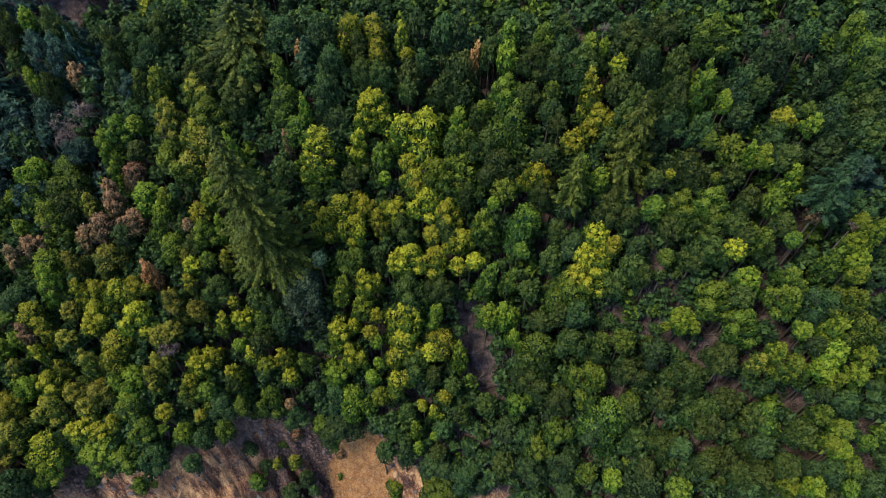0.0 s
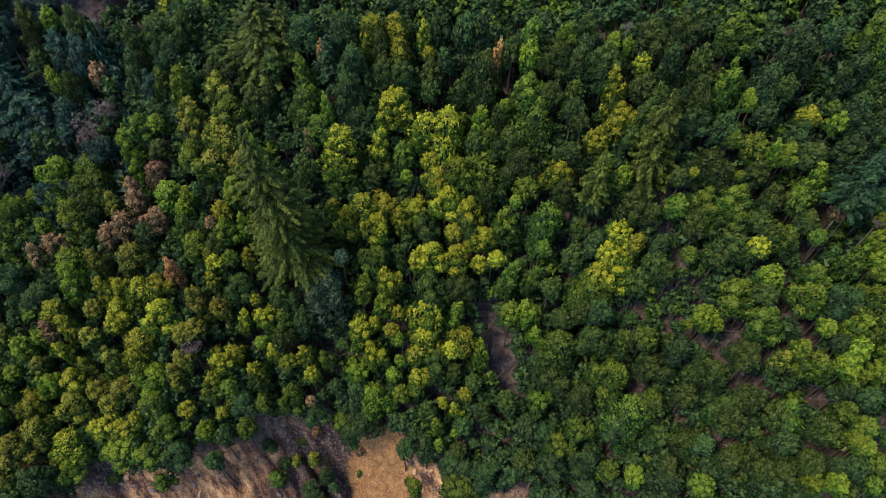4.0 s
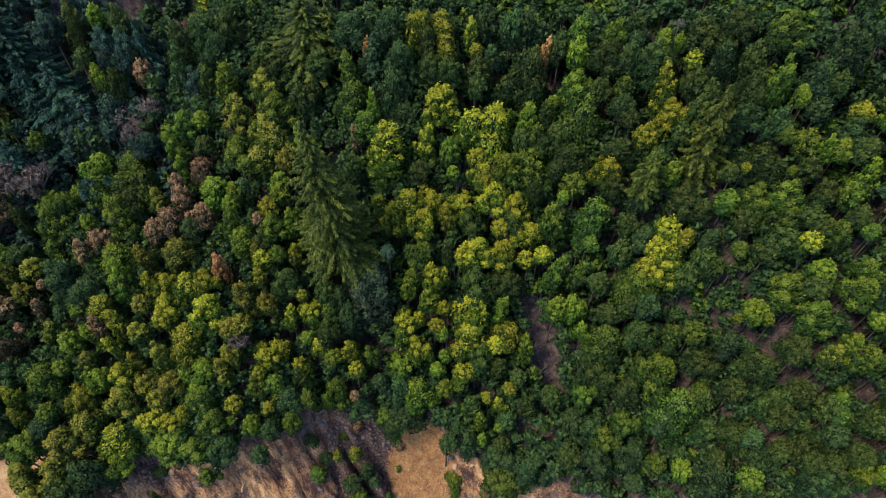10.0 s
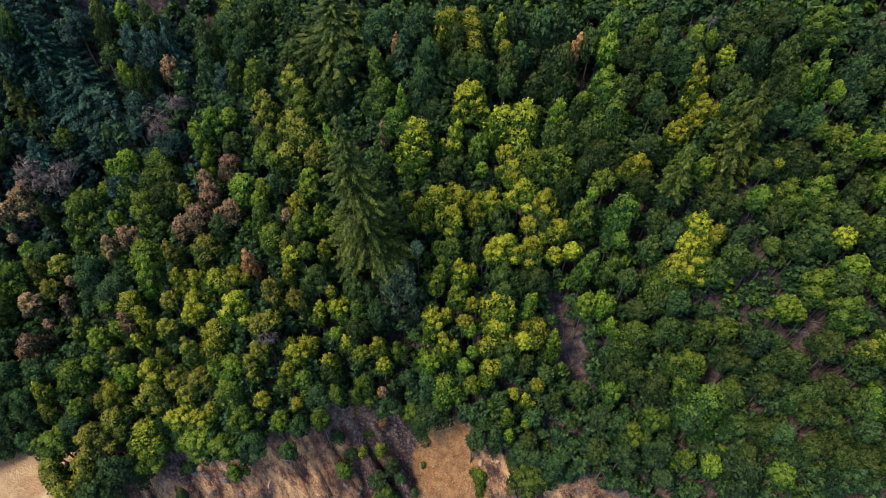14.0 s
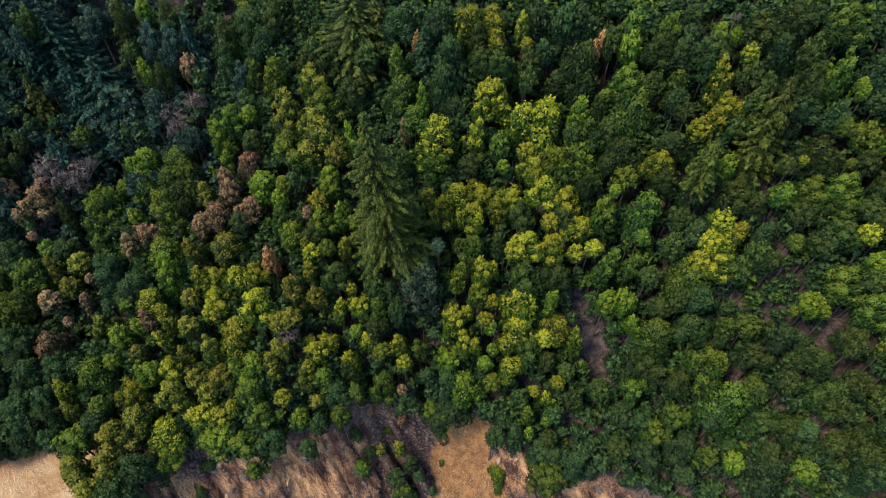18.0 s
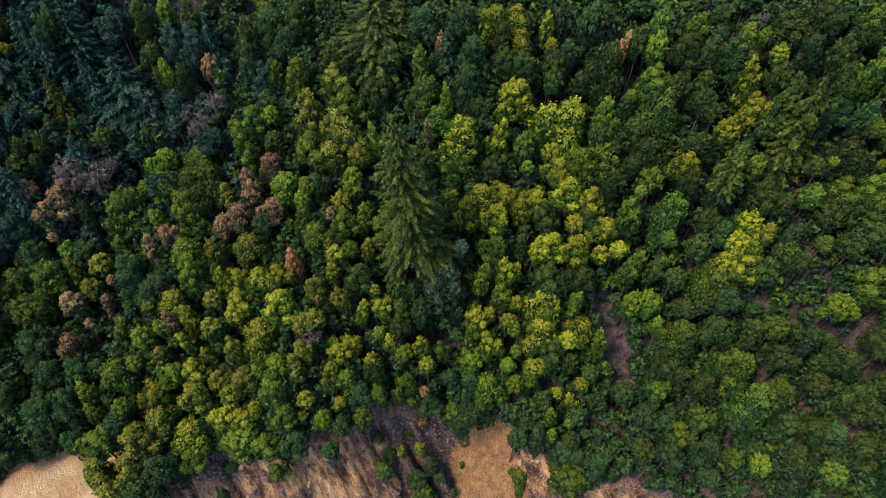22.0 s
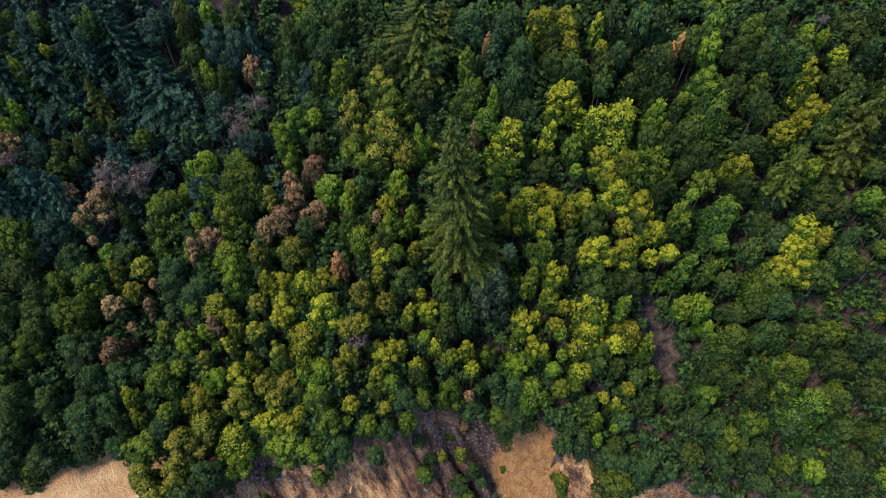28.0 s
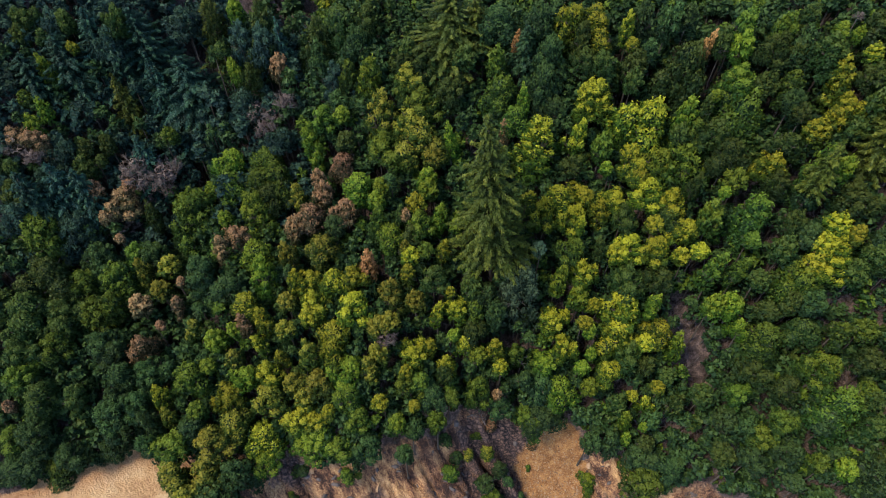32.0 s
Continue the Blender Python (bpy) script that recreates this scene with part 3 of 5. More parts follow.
bare_tree(-58.5, 71.9, 30.5, 1.88)
bare_tree(-55.5, 71.0, 30.5, 2.05)
bare_tree(-56.7, 73.1, 30.5, 1.53)
bare_tree(-53.7, 71.0, 33.1, 1.86)
bare_tree(-56.7, 68.7, 29.9, 1.88)
broadleaf(-47.5, 68.1, 32.7, 2.06, 1.49, GREEN)
broadleaf(-44.3, 67.7, 33.2, 1.64, 1.18, LIME)
broadleaf(-49.1, 65.6, 32.4, 2.07, 3.34, LIME)
broadleaf(-43.8, 64.7, 31.3, 1.79, 1.29, OLIVE)
broadleaf(-38.8, 66.2, 36.8, 2.72, 4.16, AMBER)
broadleaf(-38.0, 62.6, 32.5, 2.78, 2.00, FRESH)
broadleaf(-62.4, 65.9, 26.3, 2.41, 1.74, LIME)
broadleaf(-56.9, 65.6, 26.9, 2.39, 1.72, GREEN)
broadleaf(-54.2, 67.2, 29.4, 2.11, 1.52, BLUE_SHADE)
broadleaf(-44.6, 62.1, 29.6, 2.28, 1.64, RUSSET)
broadleaf(-71.9, 68.7, 28.1, 1.55, 1.12, GREEN)
broadleaf(-78.1, 79.3, 42.1, 2.07, 2.07, OLIVE)
broadleaf(-79.2, 77.4, 40.0, 2.08, 2.08, BLUE_SHADE)
bare_tree(-76.5, 64.5, 26.9, 2.22)
broadleaf(-81.0, 64.3, 26.4, 1.02, 0.73, OLIVE)
broadleaf(-77.3, 62.2, 24.0, 1.37, 0.98, RUSSET)
broadleaf(-78.5, 60.9, 23.2, 2.56, 1.84, RUSSET)
bare_tree(-72.2, 64.6, 26.4, 3.27)
broadleaf(-80.6, 57.8, 21.6, 1.27, 1.27, RUSSET)
broadleaf(-73.9, 59.0, 22.5, 1.20, 2.28, OLIVE)
broadleaf(-77.8, 55.2, 19.4, 1.01, 0.73, RUSSET)
broadleaf(-67.1, 59.6, 25.0, 3.88, 3.88, GREEN)
broadleaf(-64.6, 61.3, 24.0, 1.70, 1.22, LIME)
broadleaf(-62.1, 56.8, 22.5, 1.34, 1.34, LIME)
broadleaf(-62.2, 63.3, 25.1, 2.99, 2.16, GREEN)
broadleaf(-55.5, 62.9, 26.8, 3.36, 2.42, GREEN)
broadleaf(-57.3, 57.9, 25.2, 3.17, 3.96, LIME)
broadleaf(-55.6, 60.0, 24.8, 2.34, 1.69, OLIVE)
broadleaf(-57.0, 52.2, 21.5, 2.61, 1.88, LIME)
broadleaf(-55.6, 48.4, 22.8, 1.99, 3.53, LIME)
broadleaf(-60.3, 54.6, 21.8, 2.31, 1.67, RUSSET)
broadleaf(-62.2, 52.6, 21.8, 1.48, 2.22, RUSSET)
broadleaf(-64.9, 49.5, 23.0, 2.69, 5.56, DARK)
broadleaf(-69.8, 51.4, 18.7, 1.82, 1.31, AMBER)
broadleaf(-73.9, 51.1, 18.9, 1.34, 2.41, AMBER)
broadleaf(-71.0, 48.4, 17.0, 1.65, 1.19, AMBER)
broadleaf(-67.5, 48.4, 17.7, 0.98, 0.71, RUSSET)
broadleaf(-73.7, 46.6, 15.9, 1.80, 1.30, RUSSET)
broadleaf(-68.3, 46.2, 17.0, 1.22, 1.60, RUSSET)
broadleaf(-77.9, 46.7, 17.0, 1.81, 2.38, GREEN)
broadleaf(-72.8, 40.8, 15.1, 2.25, 2.99, RUSSET)
broadleaf(-70.3, 43.2, 14.5, 0.97, 0.70, RUSSET)
broadleaf(-65.1, 42.4, 16.5, 1.43, 1.81, AMBER)
broadleaf(-61.6, 40.3, 16.2, 1.88, 1.88, LIME)
broadleaf(-58.9, 41.3, 16.8, 1.17, 1.17, LIME)
broadleaf(-47.0, 58.3, 27.0, 1.79, 1.79, RUSSET)
broadleaf(-47.8, 60.0, 27.6, 1.22, 1.22, RUSSET)
broadleaf(-49.0, 55.9, 24.8, 2.03, 1.46, RUSSET)
broadleaf(-43.8, 56.0, 25.9, 2.01, 1.45, RUSSET)
broadleaf(-45.1, 53.8, 24.4, 1.60, 1.15, DARK)
broadleaf(-42.1, 58.5, 28.5, 2.24, 1.61, LIME)
broadleaf(-38.5, 57.5, 28.7, 1.42, 1.02, LIME)
broadleaf(-39.5, 56.1, 27.3, 1.43, 1.03, LIME)
broadleaf(-39.1, 53.4, 27.7, 1.41, 2.58, GREEN)
broadleaf(-51.6, 55.2, 23.3, 1.64, 1.64, RUSSET)
broadleaf(-51.1, 58.8, 26.0, 1.48, 1.87, AMBER)
broadleaf(-47.1, 51.1, 23.4, 2.38, 1.71, AMBER)
broadleaf(-51.7, 50.8, 23.3, 1.60, 2.49, AMBER)
broadleaf(-40.5, 48.2, 24.4, 1.32, 2.48, ORANGE)
broadleaf(-51.3, 48.1, 21.5, 1.43, 1.80, DARK)
broadleaf(-57.7, 44.7, 18.6, 1.97, 1.42, GOLD)
broadleaf(-54.7, 42.1, 19.0, 1.56, 2.74, GOLD)
broadleaf(-51.9, 44.6, 18.9, 1.57, 1.13, AMBER)
broadleaf(-57.5, 41.7, 18.1, 1.17, 2.02, RUSSET)
broadleaf(-50.8, 47.0, 21.4, 1.42, 2.13, GOLD)
broadleaf(-48.5, 47.2, 20.7, 1.97, 1.42, GOLD)
broadleaf(-47.9, 44.8, 19.5, 2.19, 1.58, GOLD)
broadleaf(-44.9, 47.2, 21.5, 2.19, 1.58, GOLD)
broadleaf(-42.2, 47.3, 21.9, 1.95, 1.40, GOLD)
broadleaf(-42.4, 44.1, 19.6, 2.49, 1.79, GOLD)
broadleaf(-48.7, 42.8, 18.1, 1.72, 1.24, GOLD)
broadleaf(-45.2, 41.2, 17.2, 2.49, 1.80, GOLD)
broadleaf(-51.5, 41.4, 17.3, 1.56, 1.12, AMBER)
broadleaf(-39.0, 41.5, 17.2, 1.72, 1.24, AMBER)
broadleaf(-37.4, 45.4, 22.6, 2.17, 3.22, AMBER)
broadleaf(-37.1, 42.5, 17.9, 1.72, 1.24, AMBER)
broadleaf(-37.3, 57.9, 29.1, 1.42, 1.02, DARK)
broadleaf(-35.9, 53.6, 27.2, 0.94, 1.46, OLIVE)
broadleaf(-37.3, 51.5, 25.3, 1.95, 1.40, LIME)
broadleaf(-35.4, 49.8, 24.5, 0.94, 1.46, AMBER)
broadleaf(-59.0, 38.2, 15.4, 1.71, 2.09, AMBER)
broadleaf(-55.0, 39.6, 16.5, 1.17, 1.70, GOLD)
broadleaf(-52.2, 38.3, 15.5, 1.24, 1.61, GOLD)
broadleaf(-48.2, 38.7, 17.7, 1.94, 3.75, AMBER)
broadleaf(-45.3, 39.0, 16.3, 1.95, 2.50, GOLD)
broadleaf(-43.3, 37.5, 13.8, 2.50, 1.80, LIME)
broadleaf(-40.3, 37.4, 14.2, 1.57, 1.94, AMBER)
broadleaf(-38.9, 39.2, 15.5, 1.56, 1.56, AMBER)
broadleaf(-64.4, 36.1, 15.2, 2.47, 2.84, FRESH)
broadleaf(-62.3, 37.0, 13.9, 1.24, 0.89, LIME)
broadleaf(-57.2, 36.2, 13.7, 2.10, 1.68, LIME)
broadleaf(-54.1, 36.7, 13.7, 1.94, 1.40, GOLD)
broadleaf(-53.9, 34.1, 12.2, 2.18, 2.18, AMBER)
broadleaf(-59.2, 33.7, 12.7, 2.30, 1.66, GOLD)
broadleaf(-50.4, 35.7, 12.5, 1.72, 1.24, AMBER)
broadleaf(-49.0, 34.6, 11.0, 1.73, 1.24, AMBER)
broadleaf(-43.3, 34.5, 11.6, 2.21, 2.59, FRESH)
broadleaf(-46.1, 33.1, 8.6, 1.11, 0.80, GOLD)
broadleaf(-68.1, 33.7, 13.9, 1.31, 2.74, GOLD)
broadleaf(-66.7, 31.1, 13.3, 1.14, 3.08, AMBER)
broadleaf(-63.5, 31.9, 11.6, 1.53, 1.10, FRESH)
broadleaf(-58.2, 31.1, 11.6, 2.15, 2.52, AMBER)
broadleaf(-54.8, 29.7, 8.8, 2.42, 2.61, GOLD)
broadleaf(-50.8, 32.3, 8.6, 2.53, 1.82, GOLD)
broadleaf(-48.6, 30.4, 6.3, 3.19, 2.30, LIME)
broadleaf(-44.5, 29.4, 5.3, 2.00, 2.00, FRESH)
broadleaf(-40.6, 29.8, 5.5, 2.24, 2.25, DARK)
broadleaf(-38.6, 34.0, 9.4, 1.43, 1.03, GOLD)
broadleaf(-36.7, 32.0, 7.8, 1.51, 1.71, LIME)
broadleaf(-41.9, 32.3, 8.5, 1.99, 1.99, FRESH)
broadleaf(-66.0, 28.1, 10.1, 2.79, 2.01, FRESH)
broadleaf(-61.0, 28.6, 10.2, 2.65, 1.91, AMBER)
broadleaf(-54.4, 27.3, 5.8, 1.95, 1.40, LIME)
broadleaf(-65.7, 24.7, 8.9, 2.10, 2.46, AMBER)
broadleaf(-61.7, 24.6, 9.1, 2.62, 3.16, AMBER)
broadleaf(-58.0, 25.7, 9.0, 2.67, 3.88, DARK)
broadleaf(-64.1, 22.7, 6.2, 1.87, 1.35, AMBER)
broadleaf(-60.5, 22.8, 6.0, 3.01, 2.17, DARK)
broadleaf(-77.1, 40.3, 13.1, 2.01, 1.45, DARK)
broadleaf(-74.8, 37.5, 12.8, 2.38, 2.38, DARK)
broadleaf(-75.6, 34.4, 10.8, 1.96, 1.41, DARK)
broadleaf(-72.0, 33.5, 11.8, 2.33, 2.33, DARK)
broadleaf(-75.2, 31.1, 8.3, 2.71, 2.71, DARK)
broadleaf(-69.1, 30.9, 12.7, 1.53, 3.12, DARK)
broadleaf(-78.2, 29.6, 0.2, 1.93, 1.39, DARK)
broadleaf(-69.9, 28.5, 9.7, 1.90, 1.90, DARK)
broadleaf(-34.8, 70.1, 38.3, 2.39, 1.72, AMBER)
broadleaf(-33.0, 66.7, 36.7, 2.76, 1.99, FRESH)
broadleaf(-34.5, 64.6, 35.1, 2.36, 1.70, AMBER)
broadleaf(-29.0, 68.2, 37.8, 2.37, 1.70, OLIVE)
broadleaf(-26.6, 71.3, 40.3, 1.73, 1.25, OLIVE)
broadleaf(-22.6, 70.2, 41.5, 1.57, 2.91, GREEN)
broadleaf(-21.8, 67.7, 38.1, 2.35, 1.69, GREEN)
broadleaf(-19.0, 65.8, 38.0, 0.94, 1.91, LIME)
broadleaf(-20.2, 64.1, 35.5, 1.95, 1.40, GREEN)
broadleaf(-28.9, 61.9, 35.0, 1.02, 2.85, LIME)
broadleaf(-31.3, 60.2, 31.6, 1.73, 1.24, AMBER)
broadleaf(-31.9, 58.1, 29.8, 1.57, 1.13, LIME)
broadleaf(-17.0, 74.1, 45.3, 2.32, 2.32, DARK)
broadleaf(-22.6, 75.1, 44.1, 2.35, 1.69, DARK)
broadleaf(-20.0, 72.0, 42.2, 0.62, 1.27, ORANGE)
broadleaf(-15.5, 70.9, 42.5, 1.93, 1.93, DARK)
broadleaf(-16.2, 68.1, 40.1, 2.33, 2.33, DARK)
broadleaf(-12.7, 73.7, 46.2, 1.99, 2.36, GOLD)
broadleaf(-9.2, 73.2, 45.6, 1.90, 1.37, GOLD)
broadleaf(-8.7, 70.8, 43.5, 1.90, 1.37, GOLD)
broadleaf(-5.6, 71.2, 45.5, 1.21, 1.88, GOLD)
broadleaf(-5.0, 69.1, 42.9, 1.21, 0.87, GOLD)
broadleaf(-4.6, 67.4, 42.0, 1.89, 1.69, OLIVE)
broadleaf(-4.5, 65.5, 40.4, 1.36, 1.36, OLIVE)
broadleaf(-11.2, 71.1, 44.4, 1.53, 2.38, OLIVE)
broadleaf(-10.7, 69.3, 41.6, 1.91, 1.38, OLIVE)
broadleaf(-8.5, 68.4, 41.6, 1.90, 1.37, OLIVE)
broadleaf(-3.3, 72.0, 46.4, 1.88, 1.88, DARK)
broadleaf(-0.1, 70.9, 46.6, 1.86, 1.86, DARK)
broadleaf(-2.6, 68.2, 43.3, 1.35, 1.71, DARK)
broadleaf(2.1, 66.3, 44.5, 2.80, 3.16, OLIVE)
broadleaf(2.3, 70.7, 47.1, 1.47, 1.47, DARK)
broadleaf(-9.5, 65.8, 39.1, 3.14, 2.26, GOLD)
broadleaf(-3.1, 62.1, 39.7, 3.45, 3.82, GOLD)
broadleaf(2.2, 61.2, 39.2, 1.63, 2.15, LIME)
broadleaf(-1.3, 58.1, 33.7, 2.50, 1.80, LIME)
broadleaf(-4.8, 58.8, 33.2, 1.38, 0.99, GOLD)
broadleaf(-3.9, 57.2, 32.3, 1.91, 1.37, GOLD)
broadleaf(1.1, 59.4, 36.1, 1.49, 1.07, OLIVE)
broadleaf(-8.5, 60.0, 34.2, 1.69, 1.69, GREEN)
broadleaf(-7.7, 57.6, 31.4, 1.08, 0.78, LIME)
broadleaf(-16.9, 62.0, 37.1, 3.42, 4.83, GOLD)
broadleaf(-11.9, 61.6, 37.2, 1.92, 3.71, GOLD)
broadleaf(-12.3, 58.3, 31.3, 1.55, 1.12, OLIVE)
broadleaf(-21.8, 59.2, 32.3, 1.41, 2.11, OLIVE)
broadleaf(-31.9, 56.7, 28.9, 1.57, 1.13, LIME)
broadleaf(-33.6, 55.0, 27.6, 1.88, 1.35, GOLD)
broadleaf(-30.4, 53.5, 28.1, 1.25, 2.55, LIME)
broadleaf(-33.2, 53.1, 26.3, 1.96, 1.41, FRESH)
broadleaf(-35.1, 53.7, 26.8, 1.10, 1.10, RUSSET)
broadleaf(-27.9, 52.4, 25.7, 1.17, 0.84, LIME)
broadleaf(-34.3, 49.5, 23.5, 1.56, 1.12, GOLD)
broadleaf(-30.0, 49.7, 24.5, 1.09, 1.78, GOLD)
broadleaf(-32.3, 49.7, 23.6, 1.41, 1.01, GREEN)
broadleaf(-34.6, 47.2, 22.3, 1.17, 1.36, GOLD)
broadleaf(-31.2, 47.2, 21.6, 1.96, 1.41, OLIVE)
broadleaf(-34.0, 44.7, 19.8, 1.57, 1.57, AMBER)
broadleaf(-28.9, 45.5, 19.2, 0.95, 0.68, GOLD)
broadleaf(-28.2, 44.4, 18.1, 1.90, 1.47, GOLD)
broadleaf(-31.0, 43.6, 18.5, 1.11, 2.11, GOLD)
broadleaf(-25.7, 42.5, 15.8, 1.99, 1.43, OLIVE)
broadleaf(-28.6, 41.3, 15.1, 1.19, 0.98, LIME)
broadleaf(-18.2, 55.3, 28.5, 1.25, 1.04, GOLD)
broadleaf(-16.1, 54.0, 28.3, 1.95, 2.14, GOLD)
broadleaf(-14.3, 55.5, 28.8, 1.95, 1.40, GOLD)
broadleaf(-11.1, 55.5, 29.2, 2.41, 1.73, GOLD)
broadleaf(-12.2, 53.3, 27.7, 2.02, 1.82, GOLD)
broadleaf(-6.9, 54.6, 29.2, 1.93, 1.39, GOLD)
broadleaf(-8.5, 53.2, 28.9, 1.54, 2.40, GOLD)
broadleaf(-5.4, 52.9, 28.5, 1.92, 1.92, OLIVE)
broadleaf(-11.2, 52.0, 26.9, 0.93, 1.45, GOLD)
broadleaf(-12.3, 49.8, 24.6, 1.94, 1.40, GREEN)
broadleaf(-10.7, 47.7, 22.9, 2.03, 2.03, GOLD)
broadleaf(-13.9, 47.0, 22.2, 1.41, 2.12, LIME)
broadleaf(-10.9, 45.3, 19.4, 1.73, 1.30, LIME)
broadleaf(-9.1, 44.4, 18.5, 1.10, 1.11, GOLD)
broadleaf(-14.5, 43.7, 16.9, 2.47, 1.78, GOLD)
broadleaf(-8.5, 49.5, 25.4, 1.08, 1.76, OLIVE)
broadleaf(-10.3, 42.9, 16.2, 1.27, 0.92, GOLD)
broadleaf(-9.1, 42.0, 15.6, 1.12, 1.31, LIME)
broadleaf(-19.5, 46.0, 23.5, 3.17, 5.57, SAGE)
broadleaf(-19.0, 47.5, 22.5, 2.35, 1.69, SAGE)
broadleaf(-17.0, 49.2, 24.3, 1.17, 0.84, SAGE)
broadleaf(-2.4, 55.0, 30.8, 2.36, 1.73, GOLD)
broadleaf(0.6, 53.6, 30.6, 1.97, 1.97, GOLD)
broadleaf(-3.9, 56.4, 31.5, 1.53, 1.10, GOLD)
broadleaf(0.3, 52.2, 28.4, 1.90, 1.37, OLIVE)
broadleaf(3.1, 54.5, 33.1, 1.12, 1.93, OLIVE)
broadleaf(-1.5, 51.2, 27.2, 1.37, 0.99, GOLD)
broadleaf(2.3, 50.7, 27.8, 2.12, 1.53, GOLD)
broadleaf(-4.6, 49.9, 25.4, 2.31, 1.66, GOLD)
broadleaf(-1.1, 49.3, 25.4, 2.15, 1.55, GOLD)
broadleaf(-6.5, 49.0, 24.6, 1.55, 1.55, GOLD)
broadleaf(-4.5, 46.9, 22.9, 2.33, 2.33, OLIVE)
broadleaf(-0.6, 46.6, 22.7, 2.31, 1.67, OLIVE)
broadleaf(-4.9, 44.6, 19.1, 2.83, 2.04, GOLD)
broadleaf(-1.0, 44.1, 20.2, 1.40, 1.77, LIME)
broadleaf(3.9, 48.1, 26.0, 1.66, 1.24, GOLD)
broadleaf(2.2, 48.0, 24.7, 1.37, 0.99, GOLD)
broadleaf(-5.0, 42.2, 15.8, 2.87, 2.06, GOLD)
broadleaf(-0.0, 41.5, 16.5, 1.96, 1.41, GOLD)
broadleaf(8.1, 68.1, 47.5, 1.58, 1.58, GREEN)
broadleaf(12.6, 66.4, 48.2, 1.76, 1.76, GREEN)
broadleaf(14.9, 66.3, 48.9, 1.25, 0.90, OLIVE)
broadleaf(5.6, 67.0, 45.3, 1.45, 1.45, OLIVE)
broadleaf(3.8, 67.0, 45.4, 0.95, 2.01, ORANGE)
broadleaf(8.0, 66.2, 45.5, 1.66, 1.66, LIME)
broadleaf(11.7, 64.9, 46.4, 2.12, 1.74, OLIVE)
broadleaf(13.9, 63.7, 45.9, 1.26, 1.26, OLIVE)
broadleaf(17.0, 62.4, 47.6, 2.59, 1.86, OLIVE)
broadleaf(17.5, 63.8, 48.4, 1.23, 0.88, LIME)
broadleaf(19.1, 62.5, 48.4, 0.81, 0.81, LIME)
bare_tree(19.1, 64.1, 49.3, 0.68)
broadleaf(20.6, 60.5, 47.2, 1.21, 0.87, GOLD)
broadleaf(22.2, 62.9, 50.5, 2.78, 2.00, OLIVE)
broadleaf(23.8, 60.6, 50.0, 1.98, 2.45, DARK)
broadleaf(25.4, 62.5, 51.6, 1.95, 1.41, OLIVE)
broadleaf(30.0, 60.2, 52.4, 2.40, 1.73, GREEN)
broadleaf(26.7, 58.3, 49.6, 1.61, 1.61, OLIVE)
broadleaf(29.3, 55.7, 51.0, 1.96, 3.82, FRESH)
broadleaf(31.3, 53.3, 46.8, 0.95, 0.95, LIME)
broadleaf(8.2, 63.5, 42.6, 2.17, 1.56, FRESH)
broadleaf(8.4, 61.3, 41.5, 3.42, 3.23, GREEN)
broadleaf(5.1, 62.1, 39.9, 1.10, 0.79, LIME)
broadleaf(4.2, 61.2, 39.6, 1.03, 1.68, OLIVE)
broadleaf(13.7, 61.5, 43.8, 1.76, 1.76, GREEN)
broadleaf(13.6, 59.4, 41.9, 1.55, 1.11, DARK)
broadleaf(18.2, 59.2, 46.3, 1.56, 2.61, GOLD)
broadleaf(19.1, 57.4, 42.8, 1.92, 1.38, GOLD)
broadleaf(16.0, 56.2, 40.0, 1.82, 1.31, GOLD)
broadleaf(14.2, 57.6, 40.7, 1.26, 0.91, OLIVE)
broadleaf(18.2, 56.8, 41.0, 1.74, 1.25, GOLD)
broadleaf(19.8, 55.7, 40.6, 1.73, 1.24, OLIVE)
broadleaf(20.8, 58.6, 45.8, 1.88, 1.35, OLIVE)
broadleaf(22.9, 57.5, 45.1, 1.47, 1.10, OLIVE)
broadleaf(21.5, 56.5, 44.2, 1.68, 1.68, OLIVE)
broadleaf(26.7, 56.0, 48.6, 1.92, 2.38, OLIVE)
broadleaf(26.6, 54.2, 45.0, 1.95, 1.40, DARK)
broadleaf(5.5, 59.7, 37.5, 2.59, 1.87, OLIVE)
broadleaf(7.5, 56.7, 36.0, 2.20, 1.58, OLIVE)
broadleaf(11.9, 54.6, 35.9, 2.09, 1.71, GOLD)
broadleaf(16.7, 52.7, 39.5, 1.96, 3.73, GREEN)
broadleaf(18.8, 52.1, 37.5, 1.39, 1.39, LIME)
broadleaf(25.2, 49.9, 39.2, 1.47, 1.06, OLIVE)
broadleaf(26.3, 49.6, 39.4, 0.66, 0.48, GOLD)
broadleaf(28.8, 50.7, 41.6, 2.62, 1.89, OLIVE)
broadleaf(29.9, 51.7, 43.6, 1.42, 1.02, GREEN)
broadleaf(32.4, 50.5, 43.3, 1.79, 1.29, FRESH)
broadleaf(34.0, 49.3, 44.2, 0.95, 1.63, LIME)
broadleaf(32.9, 48.1, 41.4, 1.60, 1.15, OLIVE)
broadleaf(33.3, 55.2, 49.5, 2.00, 2.00, DARK)
broadleaf(32.9, 52.9, 46.4, 1.58, 1.14, DARK)
broadleaf(30.8, 48.3, 40.1, 0.65, 0.47, LIME)
broadleaf(13.3, 56.1, 38.1, 1.78, 1.28, OLIVE)
broadleaf(5.6, 51.1, 30.4, 1.79, 1.97, FRESH)
broadleaf(8.0, 54.0, 33.2, 1.84, 1.32, FRESH)
broadleaf(10.7, 51.5, 32.7, 2.57, 2.75, GREEN)
